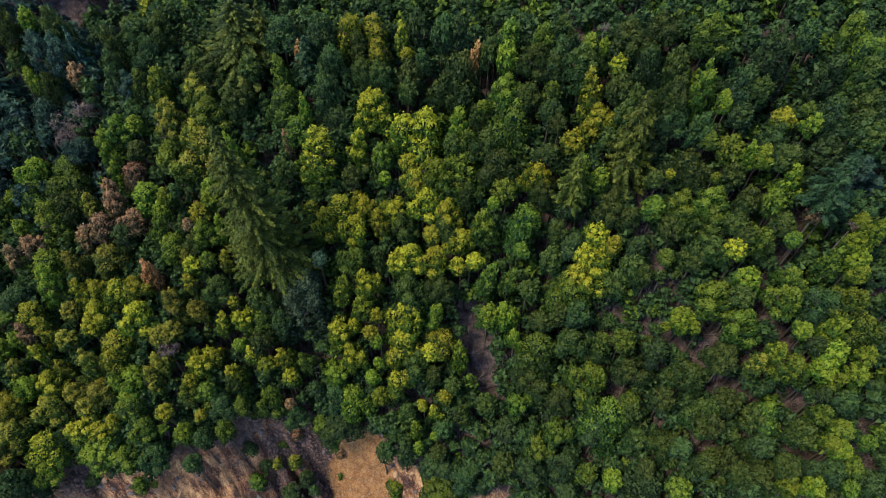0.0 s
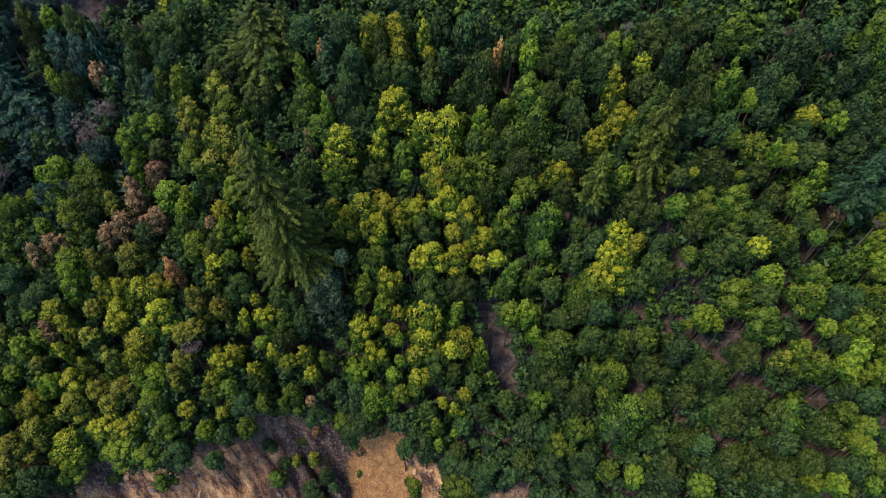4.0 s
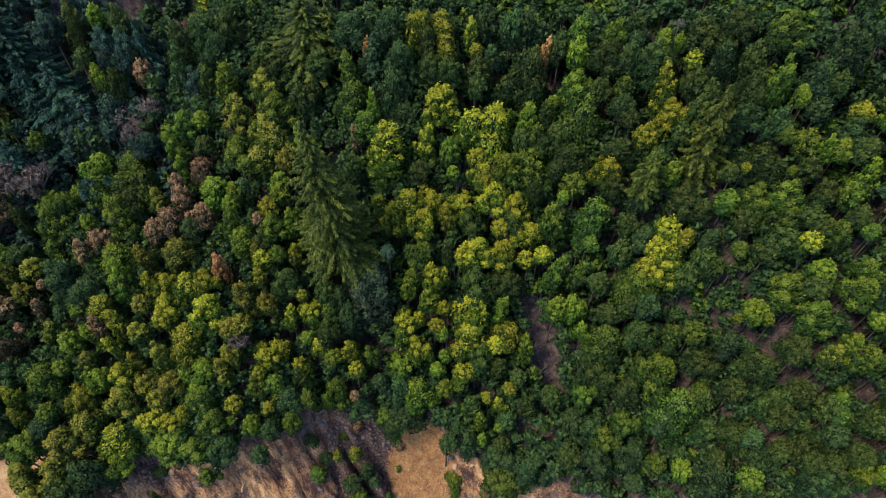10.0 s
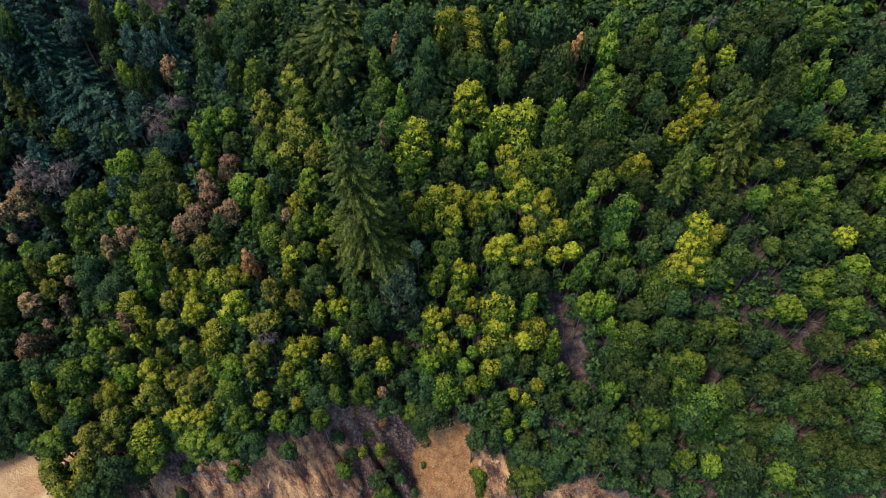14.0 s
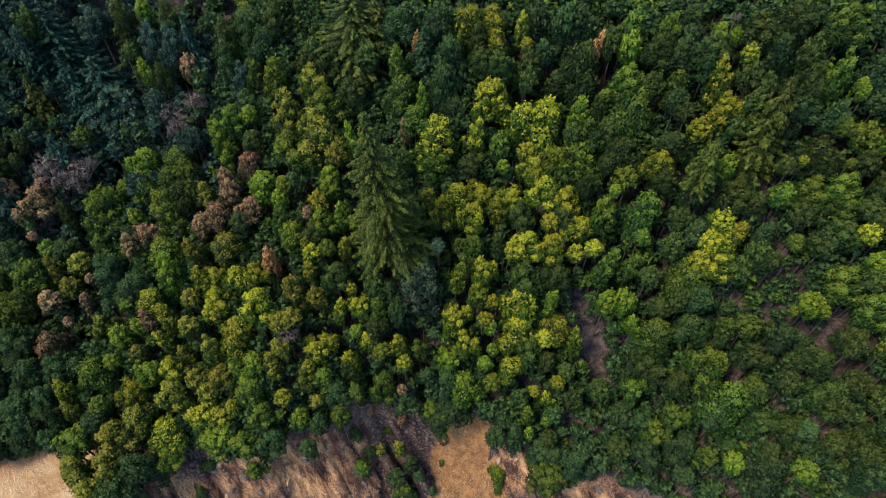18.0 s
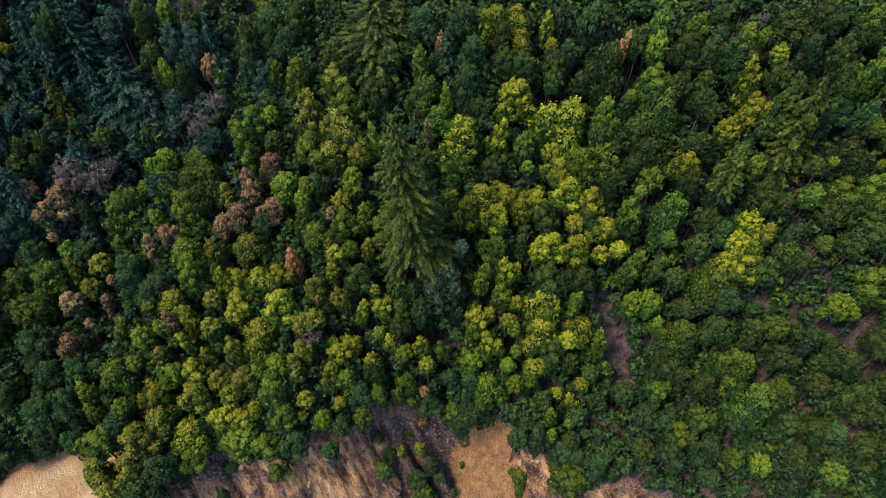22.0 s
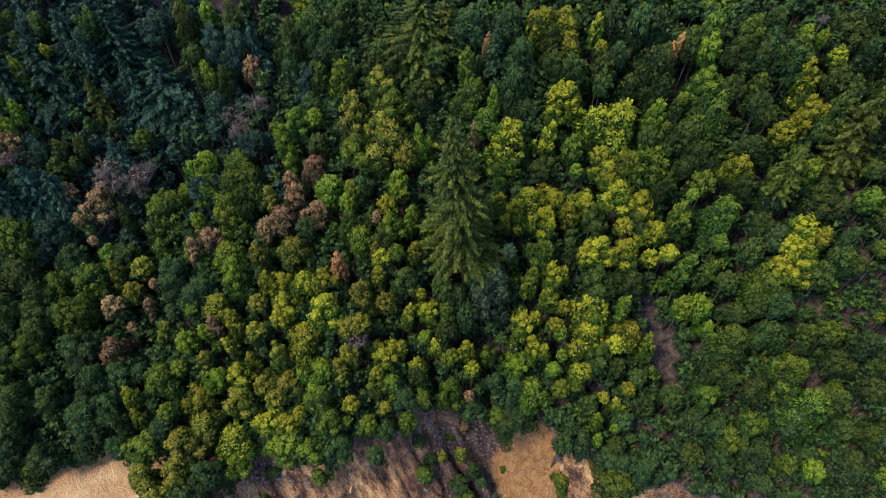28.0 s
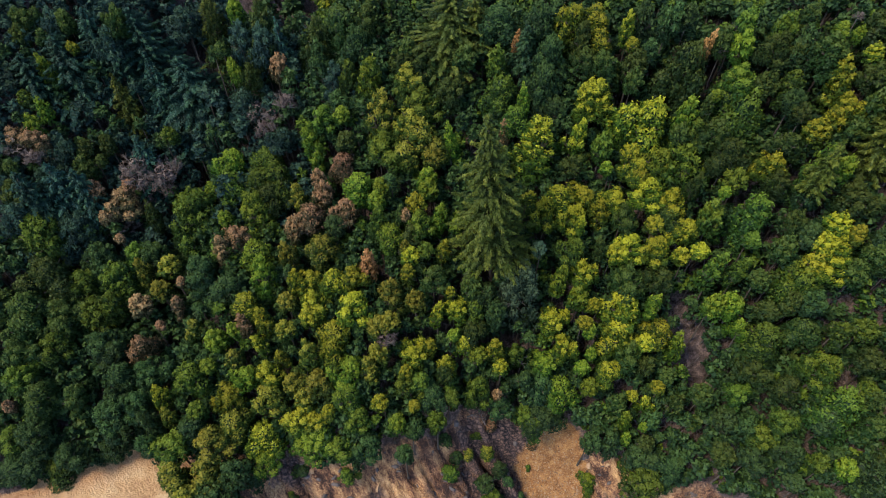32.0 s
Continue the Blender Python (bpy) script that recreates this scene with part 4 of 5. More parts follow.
broadleaf(12.7, 53.4, 34.4, 2.03, 1.46, OLIVE)
broadleaf(6.4, 52.5, 31.6, 0.88, 0.64, LIME)
broadleaf(15.8, 51.1, 34.5, 1.78, 1.78, DARK)
broadleaf(14.6, 48.7, 31.5, 1.29, 1.29, OLIVE)
broadleaf(21.1, 49.4, 35.6, 2.77, 1.99, OLIVE)
broadleaf(24.9, 48.2, 36.9, 1.89, 1.72, GREEN)
broadleaf(28.2, 47.5, 37.9, 2.19, 1.58, FRESH)
broadleaf(31.0, 47.0, 39.1, 2.15, 1.55, FRESH)
broadleaf(30.6, 46.0, 37.5, 2.76, 1.99, GREEN)
broadleaf(33.9, 45.3, 40.3, 1.40, 1.84, OLIVE)
broadleaf(33.2, 44.4, 37.7, 1.42, 1.02, OLIVE)
broadleaf(19.1, 47.7, 32.1, 1.76, 1.27, GOLD)
broadleaf(21.0, 46.2, 31.8, 1.54, 1.15, GOLD)
broadleaf(17.8, 46.2, 30.1, 1.85, 1.33, GOLD)
broadleaf(19.5, 45.4, 30.2, 1.98, 1.42, GOLD)
broadleaf(16.9, 44.5, 27.9, 1.87, 1.34, GOLD)
broadleaf(19.2, 43.9, 28.3, 1.99, 1.44, GOLD)
broadleaf(16.2, 43.8, 26.5, 2.91, 2.09, FRESH)
broadleaf(23.1, 43.9, 30.5, 1.74, 1.25, OLIVE)
broadleaf(24.5, 42.8, 30.0, 1.25, 1.25, OLIVE)
broadleaf(21.5, 42.6, 28.2, 1.76, 1.27, OLIVE)
broadleaf(23.8, 45.4, 32.7, 1.38, 1.38, DARK)
broadleaf(13.8, 46.8, 28.9, 1.89, 1.70, OLIVE)
broadleaf(9.9, 48.3, 28.3, 1.63, 1.22, GREEN)
broadleaf(26.5, 43.6, 32.6, 1.35, 0.97, GREEN)
broadleaf(27.0, 45.6, 35.2, 1.68, 1.21, OLIVE)
broadleaf(31.2, 43.8, 35.8, 2.76, 1.99, OLIVE)
broadleaf(29.6, 42.5, 33.3, 1.67, 1.20, OLIVE)
broadleaf(33.1, 42.2, 35.5, 1.42, 1.02, GOLD)
broadleaf(8.5, 45.3, 26.4, 1.49, 2.31, GREEN)
broadleaf(5.7, 46.0, 26.4, 1.65, 2.64, GREEN)
broadleaf(11.0, 44.3, 24.9, 1.48, 1.07, OLIVE)
broadleaf(32.1, 39.3, 31.2, 2.52, 1.82, FRESH)
broadleaf(34.7, 39.9, 33.4, 1.62, 1.17, LIME)
broadleaf(34.1, 38.4, 32.0, 1.63, 1.17, OLIVE)
broadleaf(28.6, 38.0, 28.2, 1.69, 1.22, LIME)
broadleaf(29.9, 36.5, 27.2, 0.88, 0.69, LIME)
broadleaf(27.0, 37.4, 25.7, 0.76, 0.55, LIME)
broadleaf(34.6, 36.0, 30.6, 2.27, 1.93, GREEN)
broadleaf(17.4, 41.2, 24.5, 1.81, 1.30, DARK)
broadleaf(15.1, 41.3, 24.3, 1.82, 1.83, OLIVE)
broadleaf(12.4, 41.6, 21.8, 1.87, 1.34, OLIVE)
broadleaf(5.9, 42.6, 21.8, 1.58, 1.58, LIME)
broadleaf(8.4, 42.6, 22.2, 1.64, 1.64, LIME)
broadleaf(9.4, 42.6, 20.7, 1.58, 1.58, LIME)
broadleaf(7.3, 42.6, 20.3, 1.33, 1.33, LIME)
broadleaf(9.6, 40.2, 20.1, 1.36, 1.72, LIME)
broadleaf(16.8, 38.9, 21.4, 1.91, 1.37, OLIVE)
broadleaf(20.1, 37.7, 23.3, 1.78, 1.39, GREEN)
broadleaf(26.5, 35.9, 24.3, 1.73, 1.25, DARK)
broadleaf(-34.2, 39.7, 14.5, 2.21, 1.59, GOLD)
broadleaf(-31.9, 40.5, 15.2, 1.59, 1.97, GOLD)
broadleaf(-35.3, 37.0, 12.5, 1.10, 1.11, GOLD)
broadleaf(-30.0, 37.7, 11.8, 1.28, 1.66, OLIVE)
broadleaf(-26.7, 40.7, 14.6, 1.76, 1.76, GOLD)
broadleaf(-25.2, 39.7, 12.4, 1.61, 1.16, LIME)
broadleaf(-22.7, 40.6, 14.5, 1.61, 2.33, GOLD)
broadleaf(-22.0, 38.8, 10.9, 1.22, 1.22, GOLD)
broadleaf(-33.1, 36.9, 11.2, 1.75, 1.26, GREEN)
broadleaf(-31.7, 35.4, 9.1, 1.93, 1.39, DARK)
broadleaf(-28.9, 35.5, 8.8, 1.46, 1.46, GREEN)
broadleaf(-34.0, 34.1, 8.4, 1.28, 0.92, GOLD)
broadleaf(-30.9, 32.8, 7.4, 1.77, 1.77, GREEN)
broadleaf(-34.0, 31.5, 6.6, 1.76, 1.76, DARK)
broadleaf(-35.7, 29.0, 3.8, 1.61, 1.16, DARK)
broadleaf(-24.9, 36.6, 9.4, 2.12, 2.52, GREEN)
broadleaf(-19.1, 40.6, 14.4, 1.94, 3.02, GREEN)
broadleaf(-18.4, 37.9, 9.9, 1.64, 2.03, DARK)
broadleaf(-22.1, 36.2, 6.8, 0.99, 0.99, RUSSET)
broadleaf(36.2, 57.3, 53.8, 2.10, 2.80, DARK)
broadleaf(39.0, 57.0, 54.1, 1.47, 1.47, DARK)
broadleaf(42.0, 54.5, 54.0, 2.23, 3.53, DARK)
broadleaf(43.5, 57.1, 54.9, 1.75, 1.76, GREEN)
broadleaf(34.8, 54.3, 48.6, 1.34, 0.97, OLIVE)
broadleaf(36.6, 51.2, 47.2, 1.63, 1.17, GOLD)
broadleaf(39.5, 50.0, 46.8, 1.32, 0.95, LIME)
broadleaf(39.1, 51.0, 47.5, 0.84, 0.60, GREEN)
broadleaf(44.8, 50.9, 49.5, 2.05, 1.74, OLIVE)
broadleaf(44.9, 48.5, 47.1, 1.76, 1.27, OLIVE)
broadleaf(37.7, 48.4, 44.6, 1.82, 1.31, OLIVE)
broadleaf(41.0, 48.1, 45.6, 1.80, 1.80, DARK)
broadleaf(44.3, 46.1, 44.4, 1.66, 1.20, BLUE_SHADE)
broadleaf(41.9, 45.0, 42.8, 1.62, 1.16, LIME)
broadleaf(38.0, 45.8, 43.2, 1.46, 2.01, LIME)
broadleaf(40.4, 42.8, 40.3, 1.21, 0.87, RUSSET)
broadleaf(35.0, 48.9, 44.1, 1.47, 1.31, LIME)
broadleaf(34.6, 45.8, 40.0, 1.56, 1.12, OLIVE)
broadleaf(37.3, 43.3, 39.2, 1.85, 1.33, OLIVE)
broadleaf(44.2, 41.6, 40.8, 1.48, 1.07, LIME)
broadleaf(43.6, 40.0, 39.7, 1.19, 1.19, LIME)
broadleaf(34.0, 43.1, 36.8, 1.26, 0.91, OLIVE)
broadleaf(38.5, 41.2, 38.0, 1.22, 0.88, GREEN)
broadleaf(45.9, 40.3, 40.8, 1.07, 1.83, LIME)
broadleaf(39.1, 38.7, 35.1, 1.73, 1.24, FRESH)
broadleaf(38.6, 37.3, 33.6, 2.18, 1.57, FRESH)
broadleaf(44.8, 37.7, 37.1, 1.49, 1.07, LIME)
broadleaf(44.4, 36.0, 35.0, 2.17, 1.56, FRESH)
broadleaf(46.0, 33.9, 32.9, 2.12, 1.53, FRESH)
broadleaf(42.7, 31.9, 30.7, 1.65, 1.65, LIME)
broadleaf(40.2, 33.9, 31.1, 1.36, 0.98, LIME)
broadleaf(46.1, 31.0, 30.4, 1.33, 1.00, LIME)
broadleaf(38.0, 32.6, 29.0, 1.38, 1.38, LIME)
broadleaf(35.8, 31.8, 27.7, 1.14, 1.44, AMBER)
broadleaf(32.7, 33.8, 26.8, 1.95, 1.40, OLIVE)
broadleaf(43.0, 29.6, 29.0, 1.23, 1.79, LIME)
broadleaf(45.1, 29.7, 28.9, 1.34, 0.96, LIME)
broadleaf(45.0, 25.5, 23.9, 1.74, 1.25, FRESH)
broadleaf(44.7, 24.1, 22.3, 1.25, 0.90, LIME)
broadleaf(42.3, 26.8, 25.2, 1.24, 1.24, GREEN)
broadleaf(47.2, 24.4, 23.2, 0.93, 0.93, GREEN)
broadleaf(37.3, 23.2, 18.1, 2.28, 1.64, OLIVE)
broadleaf(46.0, 22.5, 20.6, 1.38, 0.99, GREEN)
broadleaf(46.0, 20.5, 18.7, 1.13, 0.82, GREEN)
broadleaf(39.8, 23.4, 19.6, 1.60, 1.15, OLIVE)
broadleaf(-12.7, 41.1, 14.2, 1.90, 1.90, GOLD)
broadleaf(-8.9, 39.8, 12.6, 0.95, 0.95, LIME)
broadleaf(-10.4, 38.8, 11.3, 1.44, 1.44, LIME)
broadleaf(-6.3, 38.5, 11.3, 1.99, 1.43, GOLD)
broadleaf(-13.0, 36.8, 8.8, 2.27, 2.66, LIME)
broadleaf(-9.2, 36.7, 9.3, 1.44, 1.44, LIME)
broadleaf(-1.5, 38.2, 12.4, 1.42, 1.42, OLIVE)
broadleaf(1.3, 37.3, 11.7, 1.41, 1.02, OLIVE)
broadleaf(0.1, 36.2, 9.8, 1.19, 0.85, GOLD)
broadleaf(-2.7, 35.4, 8.5, 1.12, 1.12, GOLD)
broadleaf(-1.0, 34.7, 8.8, 1.43, 1.81, GOLD)
broadleaf(-5.2, 34.9, 8.1, 1.44, 1.82, OLIVE)
broadleaf(-3.6, 33.1, 6.7, 1.13, 2.15, LIME)
broadleaf(-3.6, 31.3, 3.5, 0.98, 1.52, LIME)
broadleaf(-1.1, 32.3, 4.6, 0.81, 0.81, LIME)
broadleaf(-0.7, 30.9, 2.8, 1.46, 1.05, OLIVE)
broadleaf(-5.3, 30.8, 3.1, 1.80, 2.37, DARK)
broadleaf(-8.4, 30.9, 2.7, 1.63, 1.63, DARK)
broadleaf(2.5, 34.3, 9.8, 1.42, 2.13, OLIVE)
broadleaf(0.5, 29.1, 1.3, 1.62, 1.17, DARK)
broadleaf(2.9, 28.1, 1.2, 1.94, 1.40, DARK)
broadleaf(11.8, 36.8, 16.1, 2.62, 1.89, OLIVE)
broadleaf(21.0, 31.1, 17.6, 2.85, 3.20, GREEN)
broadleaf(23.9, 30.3, 18.9, 1.54, 2.74, OLIVE)
broadleaf(12.8, 29.3, 10.1, 2.25, 1.62, FRESH)
broadleaf(16.3, 23.6, 7.3, 1.76, 1.27, DARK)
broadleaf(-91.1, 79.0, 42.0, 2.04, 2.04, OLIVE)
broadleaf(-85.3, 79.2, 41.9, 1.63, 1.63, OLIVE)
broadleaf(-91.8, 76.9, 40.0, 1.63, 1.63, OLIVE)
broadleaf(-88.5, 77.0, 39.6, 1.22, 0.88, OLIVE)
broadleaf(-84.0, 75.7, 38.2, 0.98, 0.70, GOLD)
broadleaf(-88.2, 73.6, 37.9, 1.31, 2.36, LIME)
broadleaf(-92.9, 72.8, 36.7, 2.04, 2.04, BLUE_SHADE)
broadleaf(-90.8, 70.4, 33.9, 1.64, 1.18, GREEN)
broadleaf(-88.4, 69.3, 33.5, 1.15, 1.70, LIME)
broadleaf(-89.7, 67.4, 31.5, 1.31, 1.31, LIME)
broadleaf(-89.9, 66.0, 30.3, 2.29, 1.65, RUSSET)
broadleaf(-92.4, 65.9, 30.6, 2.04, 1.47, RUSSET)
broadleaf(-86.2, 65.0, 28.9, 2.07, 2.07, BLUE_SHADE)
broadleaf(-83.0, 66.0, 28.6, 1.66, 1.20, OLIVE)
broadleaf(-80.2, 66.3, 28.9, 1.50, 1.50, OLIVE)
broadleaf(-83.1, 63.8, 26.8, 1.83, 1.32, OLIVE)
bare_tree(-89.7, 63.5, 28.7, 1.80)
broadleaf(-92.3, 61.4, 28.0, 1.13, 0.81, OLIVE)
broadleaf(-91.7, 59.1, 26.7, 2.41, 1.74, OLIVE)
broadleaf(-87.7, 60.7, 27.6, 2.27, 2.27, BLUE_SHADE)
broadleaf(-89.1, 54.9, 23.5, 3.38, 2.43, GREEN)
broadleaf(-88.1, 50.3, 20.4, 3.84, 2.77, OLIVE)
broadleaf(-89.7, 45.3, 17.7, 3.56, 2.56, OLIVE)
broadleaf(-84.5, 45.8, 16.5, 2.80, 2.02, OLIVE)
broadleaf(-89.6, 42.3, 16.1, 2.35, 1.69, OLIVE)
broadleaf(-84.9, 43.0, 15.0, 2.38, 1.72, OLIVE)
broadleaf(-82.0, 61.3, 24.4, 1.67, 1.20, RUSSET)
bare_tree(-76.2, 63.1, 25.7, 2.36)
broadleaf(-84.9, 56.6, 22.5, 3.15, 3.15, BLUE_SHADE)
broadleaf(-81.3, 53.6, 19.3, 2.48, 1.79, DARK)
broadleaf(-85.5, 34.2, 12.6, 2.31, 3.03, OLIVE)
broadleaf(-81.2, 34.5, 12.9, 2.16, 3.20, OLIVE)
broadleaf(-75.5, 33.0, 10.5, 3.07, 2.21, DARK)
broadleaf(-86.2, 29.9, 9.1, 2.91, 2.91, DARK)
broadleaf(-88.4, 26.8, 5.9, 2.91, 2.09, DARK)
broadleaf(-81.8, 28.2, 6.0, 2.30, 1.66, DARK)
broadleaf(-89.3, 40.0, 14.8, 2.33, 1.68, OLIVE)
broadleaf(-85.0, 40.9, 14.4, 2.36, 1.70, GREEN)
broadleaf(-78.4, 41.4, 14.0, 2.38, 1.71, DARK)
broadleaf(-89.3, 33.0, 10.5, 1.07, 1.08, RUSSET)
broadleaf(1.8, 58.1, 34.5, 3.35, 2.62, FRESH)
broadleaf(31.2, 54.3, 47.1, 1.16, 0.91, LIME)
broadleaf(2.7, 60.1, 38.3, 2.45, 3.71, GREEN)
broadleaf(29.5, 52.9, 45.1, 1.68, 1.76, DARK)
broadleaf(-56.5, 78.7, 43.9, 2.86, 4.16, OLIVE)
broadleaf(-33.6, 72.7, 39.7, 2.79, 2.10, OLIVE)
broadleaf(-34.8, 74.1, 40.2, 1.68, 1.26, OLIVE)
broadleaf(-33.5, 63.1, 35.2, 3.32, 4.59, AMBER)
broadleaf(10.9, 62.2, 42.5, 1.87, 1.47, OLIVE)
broadleaf(-60.1, 73.0, 32.5, 2.51, 2.51, BLUE_SHADE)
broadleaf(-44.9, 70.0, 34.2, 2.53, 1.90, DARK)
broadleaf(-59.5, 77.1, 40.9, 2.16, 2.88, BLUE_SHADE)
broadleaf(-15.0, 65.6, 36.6, 2.73, 2.04, DARK)
broadleaf(14.7, 64.0, 47.9, 2.00, 2.75, DARK)
broadleaf(25.2, 54.0, 44.3, 1.90, 2.62, DARK)
broadleaf(-46.0, 73.0, 37.9, 2.09, 3.83, BLUE_SHADE)
broadleaf(-21.3, 63.1, 34.3, 0.90, 1.70, RUSSET)
broadleaf(-68.1, 54.6, 19.3, 1.77, 1.77, GREEN)
broadleaf(-34.5, 51.4, 25.7, 2.64, 3.65, OLIVE)
broadleaf(16.3, 47.7, 30.7, 1.88, 1.47, DARK)
broadleaf(-73.2, 54.1, 18.4, 2.96, 2.22, DARK)
broadleaf(-78.6, 51.6, 17.5, 3.04, 2.28, GREEN)
broadleaf(-60.7, 47.7, 19.3, 2.49, 3.03, DARK)
broadleaf(-71.1, 38.0, 12.6, 2.77, 2.08, DARK)
broadleaf(-64.2, 30.4, 10.5, 2.15, 1.67, DARK)
broadleaf(-15.8, 38.1, 9.0, 2.75, 2.13, DARK)
broadleaf(-3.7, 40.1, 14.0, 2.20, 2.00, OLIVE)
broadleaf(-15.0, 34.7, 4.1, 3.01, 2.33, DARK)
broadleaf(-0.5, 27.8, -0.6, 3.29, 2.90, GREEN)
broadleaf(-21.7, 35.5, 5.4, 1.92, 1.49, DARK)
broadleaf(-35.0, 36.1, 12.6, 2.00, 3.44, FRESH)
broadleaf(-17.5, 34.9, 4.1, 2.15, 1.66, GREEN)
broadleaf(-16.7, 33.6, 2.3, 1.95, 1.51, GREEN)
broadleaf(31.7, 29.2, 21.4, 2.36, 2.47, OLIVE)
broadleaf(25.4, 24.0, 12.5, 2.76, 2.35, DARK)
broadleaf(34.0, 24.6, 18.0, 1.72, 1.96, OLIVE)
broadleaf(27.4, 27.3, 16.6, 2.15, 1.83, OLIVE)
broadleaf(-47.8, 32.4, 7.9, 2.44, 1.83, GOLD)
broadleaf(-29.5, 39.1, 13.3, 1.57, 2.56, GOLD)
broadleaf(-15.4, 39.8, 11.2, 2.04, 1.53, LIME)
broadleaf(-47.9, 36.2, 12.5, 2.84, 2.25, AMBER)
broadleaf(36.2, 21.9, 16.4, 1.92, 2.18, DARK)
broadleaf(11.3, 30.7, 10.5, 2.35, 2.00, DARK)
broadleaf(44.1, 55.2, 53.2, 1.92, 2.00, GREEN)
broadleaf(42.2, 38.8, 38.3, 1.58, 2.56, GREEN)
broadleaf(42.0, 22.8, 19.4, 1.05, 0.88, DARK)
broadleaf(41.3, 26.0, 22.8, 1.81, 1.54, OLIVE)
broadleaf(44.1, 53.0, 51.9, 1.84, 2.66, OLIVE)
broadleaf(36.5, 50.1, 46.0, 1.91, 1.99, DARK)
broadleaf(43.6, 49.5, 47.7, 2.55, 1.99, DARK)
broadleaf(35.6, 42.7, 37.4, 1.96, 1.53, GREEN)
broadleaf(44.3, 22.7, 20.2, 1.54, 1.32, DARK)
broadleaf(36.4, 27.7, 22.1, 1.86, 1.58, OLIVE)
broadleaf(47.8, 21.3, 19.9, 1.79, 1.52, DARK)
broadleaf(44.4, 28.1, 26.6, 1.38, 1.18, DARK)
broadleaf(44.0, 43.4, 42.2, 2.02, 1.58, DARK)
broadleaf(41.3, 32.9, 30.3, 1.13, 0.97, DARK)
broadleaf(41.9, 51.1, 48.5, 2.01, 1.58, DARK)
broadleaf(36.6, 45.1, 40.4, 1.61, 1.26, GREEN)
broadleaf(44.4, 39.0, 38.1, 1.40, 1.10, LIME)
broadleaf(42.1, 36.4, 34.4, 1.99, 1.56, DARK)
broadleaf(42.4, 28.5, 26.1, 0.89, 0.76, DARK)
broadleaf(-87.4, 79.4, 41.7, 2.05, 2.05, BLUE_SHADE)
broadleaf(-91.4, 56.1, 25.3, 2.67, 2.06, BLUE_SHADE)
broadleaf(-81.1, 46.0, 15.8, 3.39, 2.78, GREEN)
broadleaf(-89.1, 29.8, 7.9, 2.35, 1.76, GREEN)
broadleaf(-79.9, 51.7, 17.8, 2.88, 2.16, DARK)
broadleaf(-84.4, 27.4, 3.4, 2.89, 2.17, GREEN)
broadleaf(-75.9, 54.4, 18.5, 2.80, 2.10, GREEN)
broadleaf(-89.0, 36.9, 12.6, 2.81, 2.11, GREEN)
broadleaf(-83.0, 49.7, 17.7, 2.73, 2.11, GREEN)
broadleaf(-1.2, 29.8, 1.3, 2.30, 2.03, DARK)
broadleaf(-0.3, 33.3, 5.9, 1.81, 1.54, DARK)
broadleaf(2.6, 39.8, 16.7, 1.41, 3.02, LIME)
broadleaf(-1.3, 40.6, 15.2, 1.73, 1.29, GOLD)
broadleaf(12.4, 39.1, 19.8, 2.52, 1.82, GREEN)
broadleaf(18.9, 34.8, 19.4, 2.59, 1.86, FRESH)
broadleaf(23.4, 34.5, 21.7, 1.96, 1.41, OLIVE)
broadleaf(22.3, 37.5, 23.9, 1.82, 1.31, GREEN)
broadleaf(39.4, 31.6, 28.1, 2.09, 1.51, FRESH)
broadleaf(32.8, 32.9, 26.2, 1.64, 1.18, OLIVE)
broadleaf(29.6, 32.9, 23.6, 2.16, 1.56, OLIVE)
broadleaf(42.8, 33.5, 33.0, 1.60, 2.43, LIME)
broadleaf(42.4, 30.6, 28.8, 1.49, 1.07, LIME)
broadleaf(21.6, 24.3, 10.6, 1.58, 1.14, LIME)
broadleaf(28.8, 22.7, 13.6, 1.72, 1.24, FRESH)
broadleaf(35.4, 23.4, 17.0, 1.46, 1.05, OLIVE)
broadleaf(40.1, 21.5, 17.9, 1.42, 1.03, LIME)
broadleaf(42.7, 21.2, 18.4, 1.61, 1.16, LIME)
broadleaf(25.3, 25.2, 13.6, 1.76, 1.27, OLIVE)
broadleaf(31.6, 24.6, 16.4, 1.49, 1.07, OLIVE)
broadleaf(43.5, 24.6, 22.5, 1.26, 0.91, LIME)
broadleaf(11.6, 27.0, 7.9, 1.97, 1.42, DARK)
broadleaf(8.4, 28.1, 6.9, 1.85, 1.33, OLIVE)
broadleaf(16.2, 27.0, 9.5, 1.94, 1.39, DARK)
broadleaf(19.0, 25.4, 10.0, 1.46, 1.05, GREEN)
broadleaf(26.8, 31.3, 20.4, 1.79, 1.29, OLIVE)
broadleaf(23.2, 31.5, 18.3, 1.69, 1.22, GREEN)
broadleaf(15.7, 33.8, 15.3, 1.93, 1.39, OLIVE)
broadleaf(10.3, 34.5, 12.2, 2.00, 1.44, GREEN)
broadleaf(5.8, 35.0, 11.0, 1.88, 1.35, OLIVE)
broadleaf(33.5, 30.0, 23.1, 1.72, 1.24, OLIVE)
broadleaf(37.5, 28.0, 22.8, 1.69, 1.22, GREEN)
broadleaf(32.0, 27.8, 20.1, 1.88, 1.35, OLIVE)
broadleaf(19.5, 29.7, 14.8, 1.88, 1.35, DARK)
broadleaf(24.7, 28.3, 15.6, 1.98, 1.42, OLIVE)
broadleaf(37.2, 25.4, 19.9, 1.71, 1.23, DARK)
broadleaf(15.1, 30.4, 12.2, 1.94, 1.40, GREEN)
broadleaf(8.8, 31.6, 9.3, 1.86, 1.34, DARK)
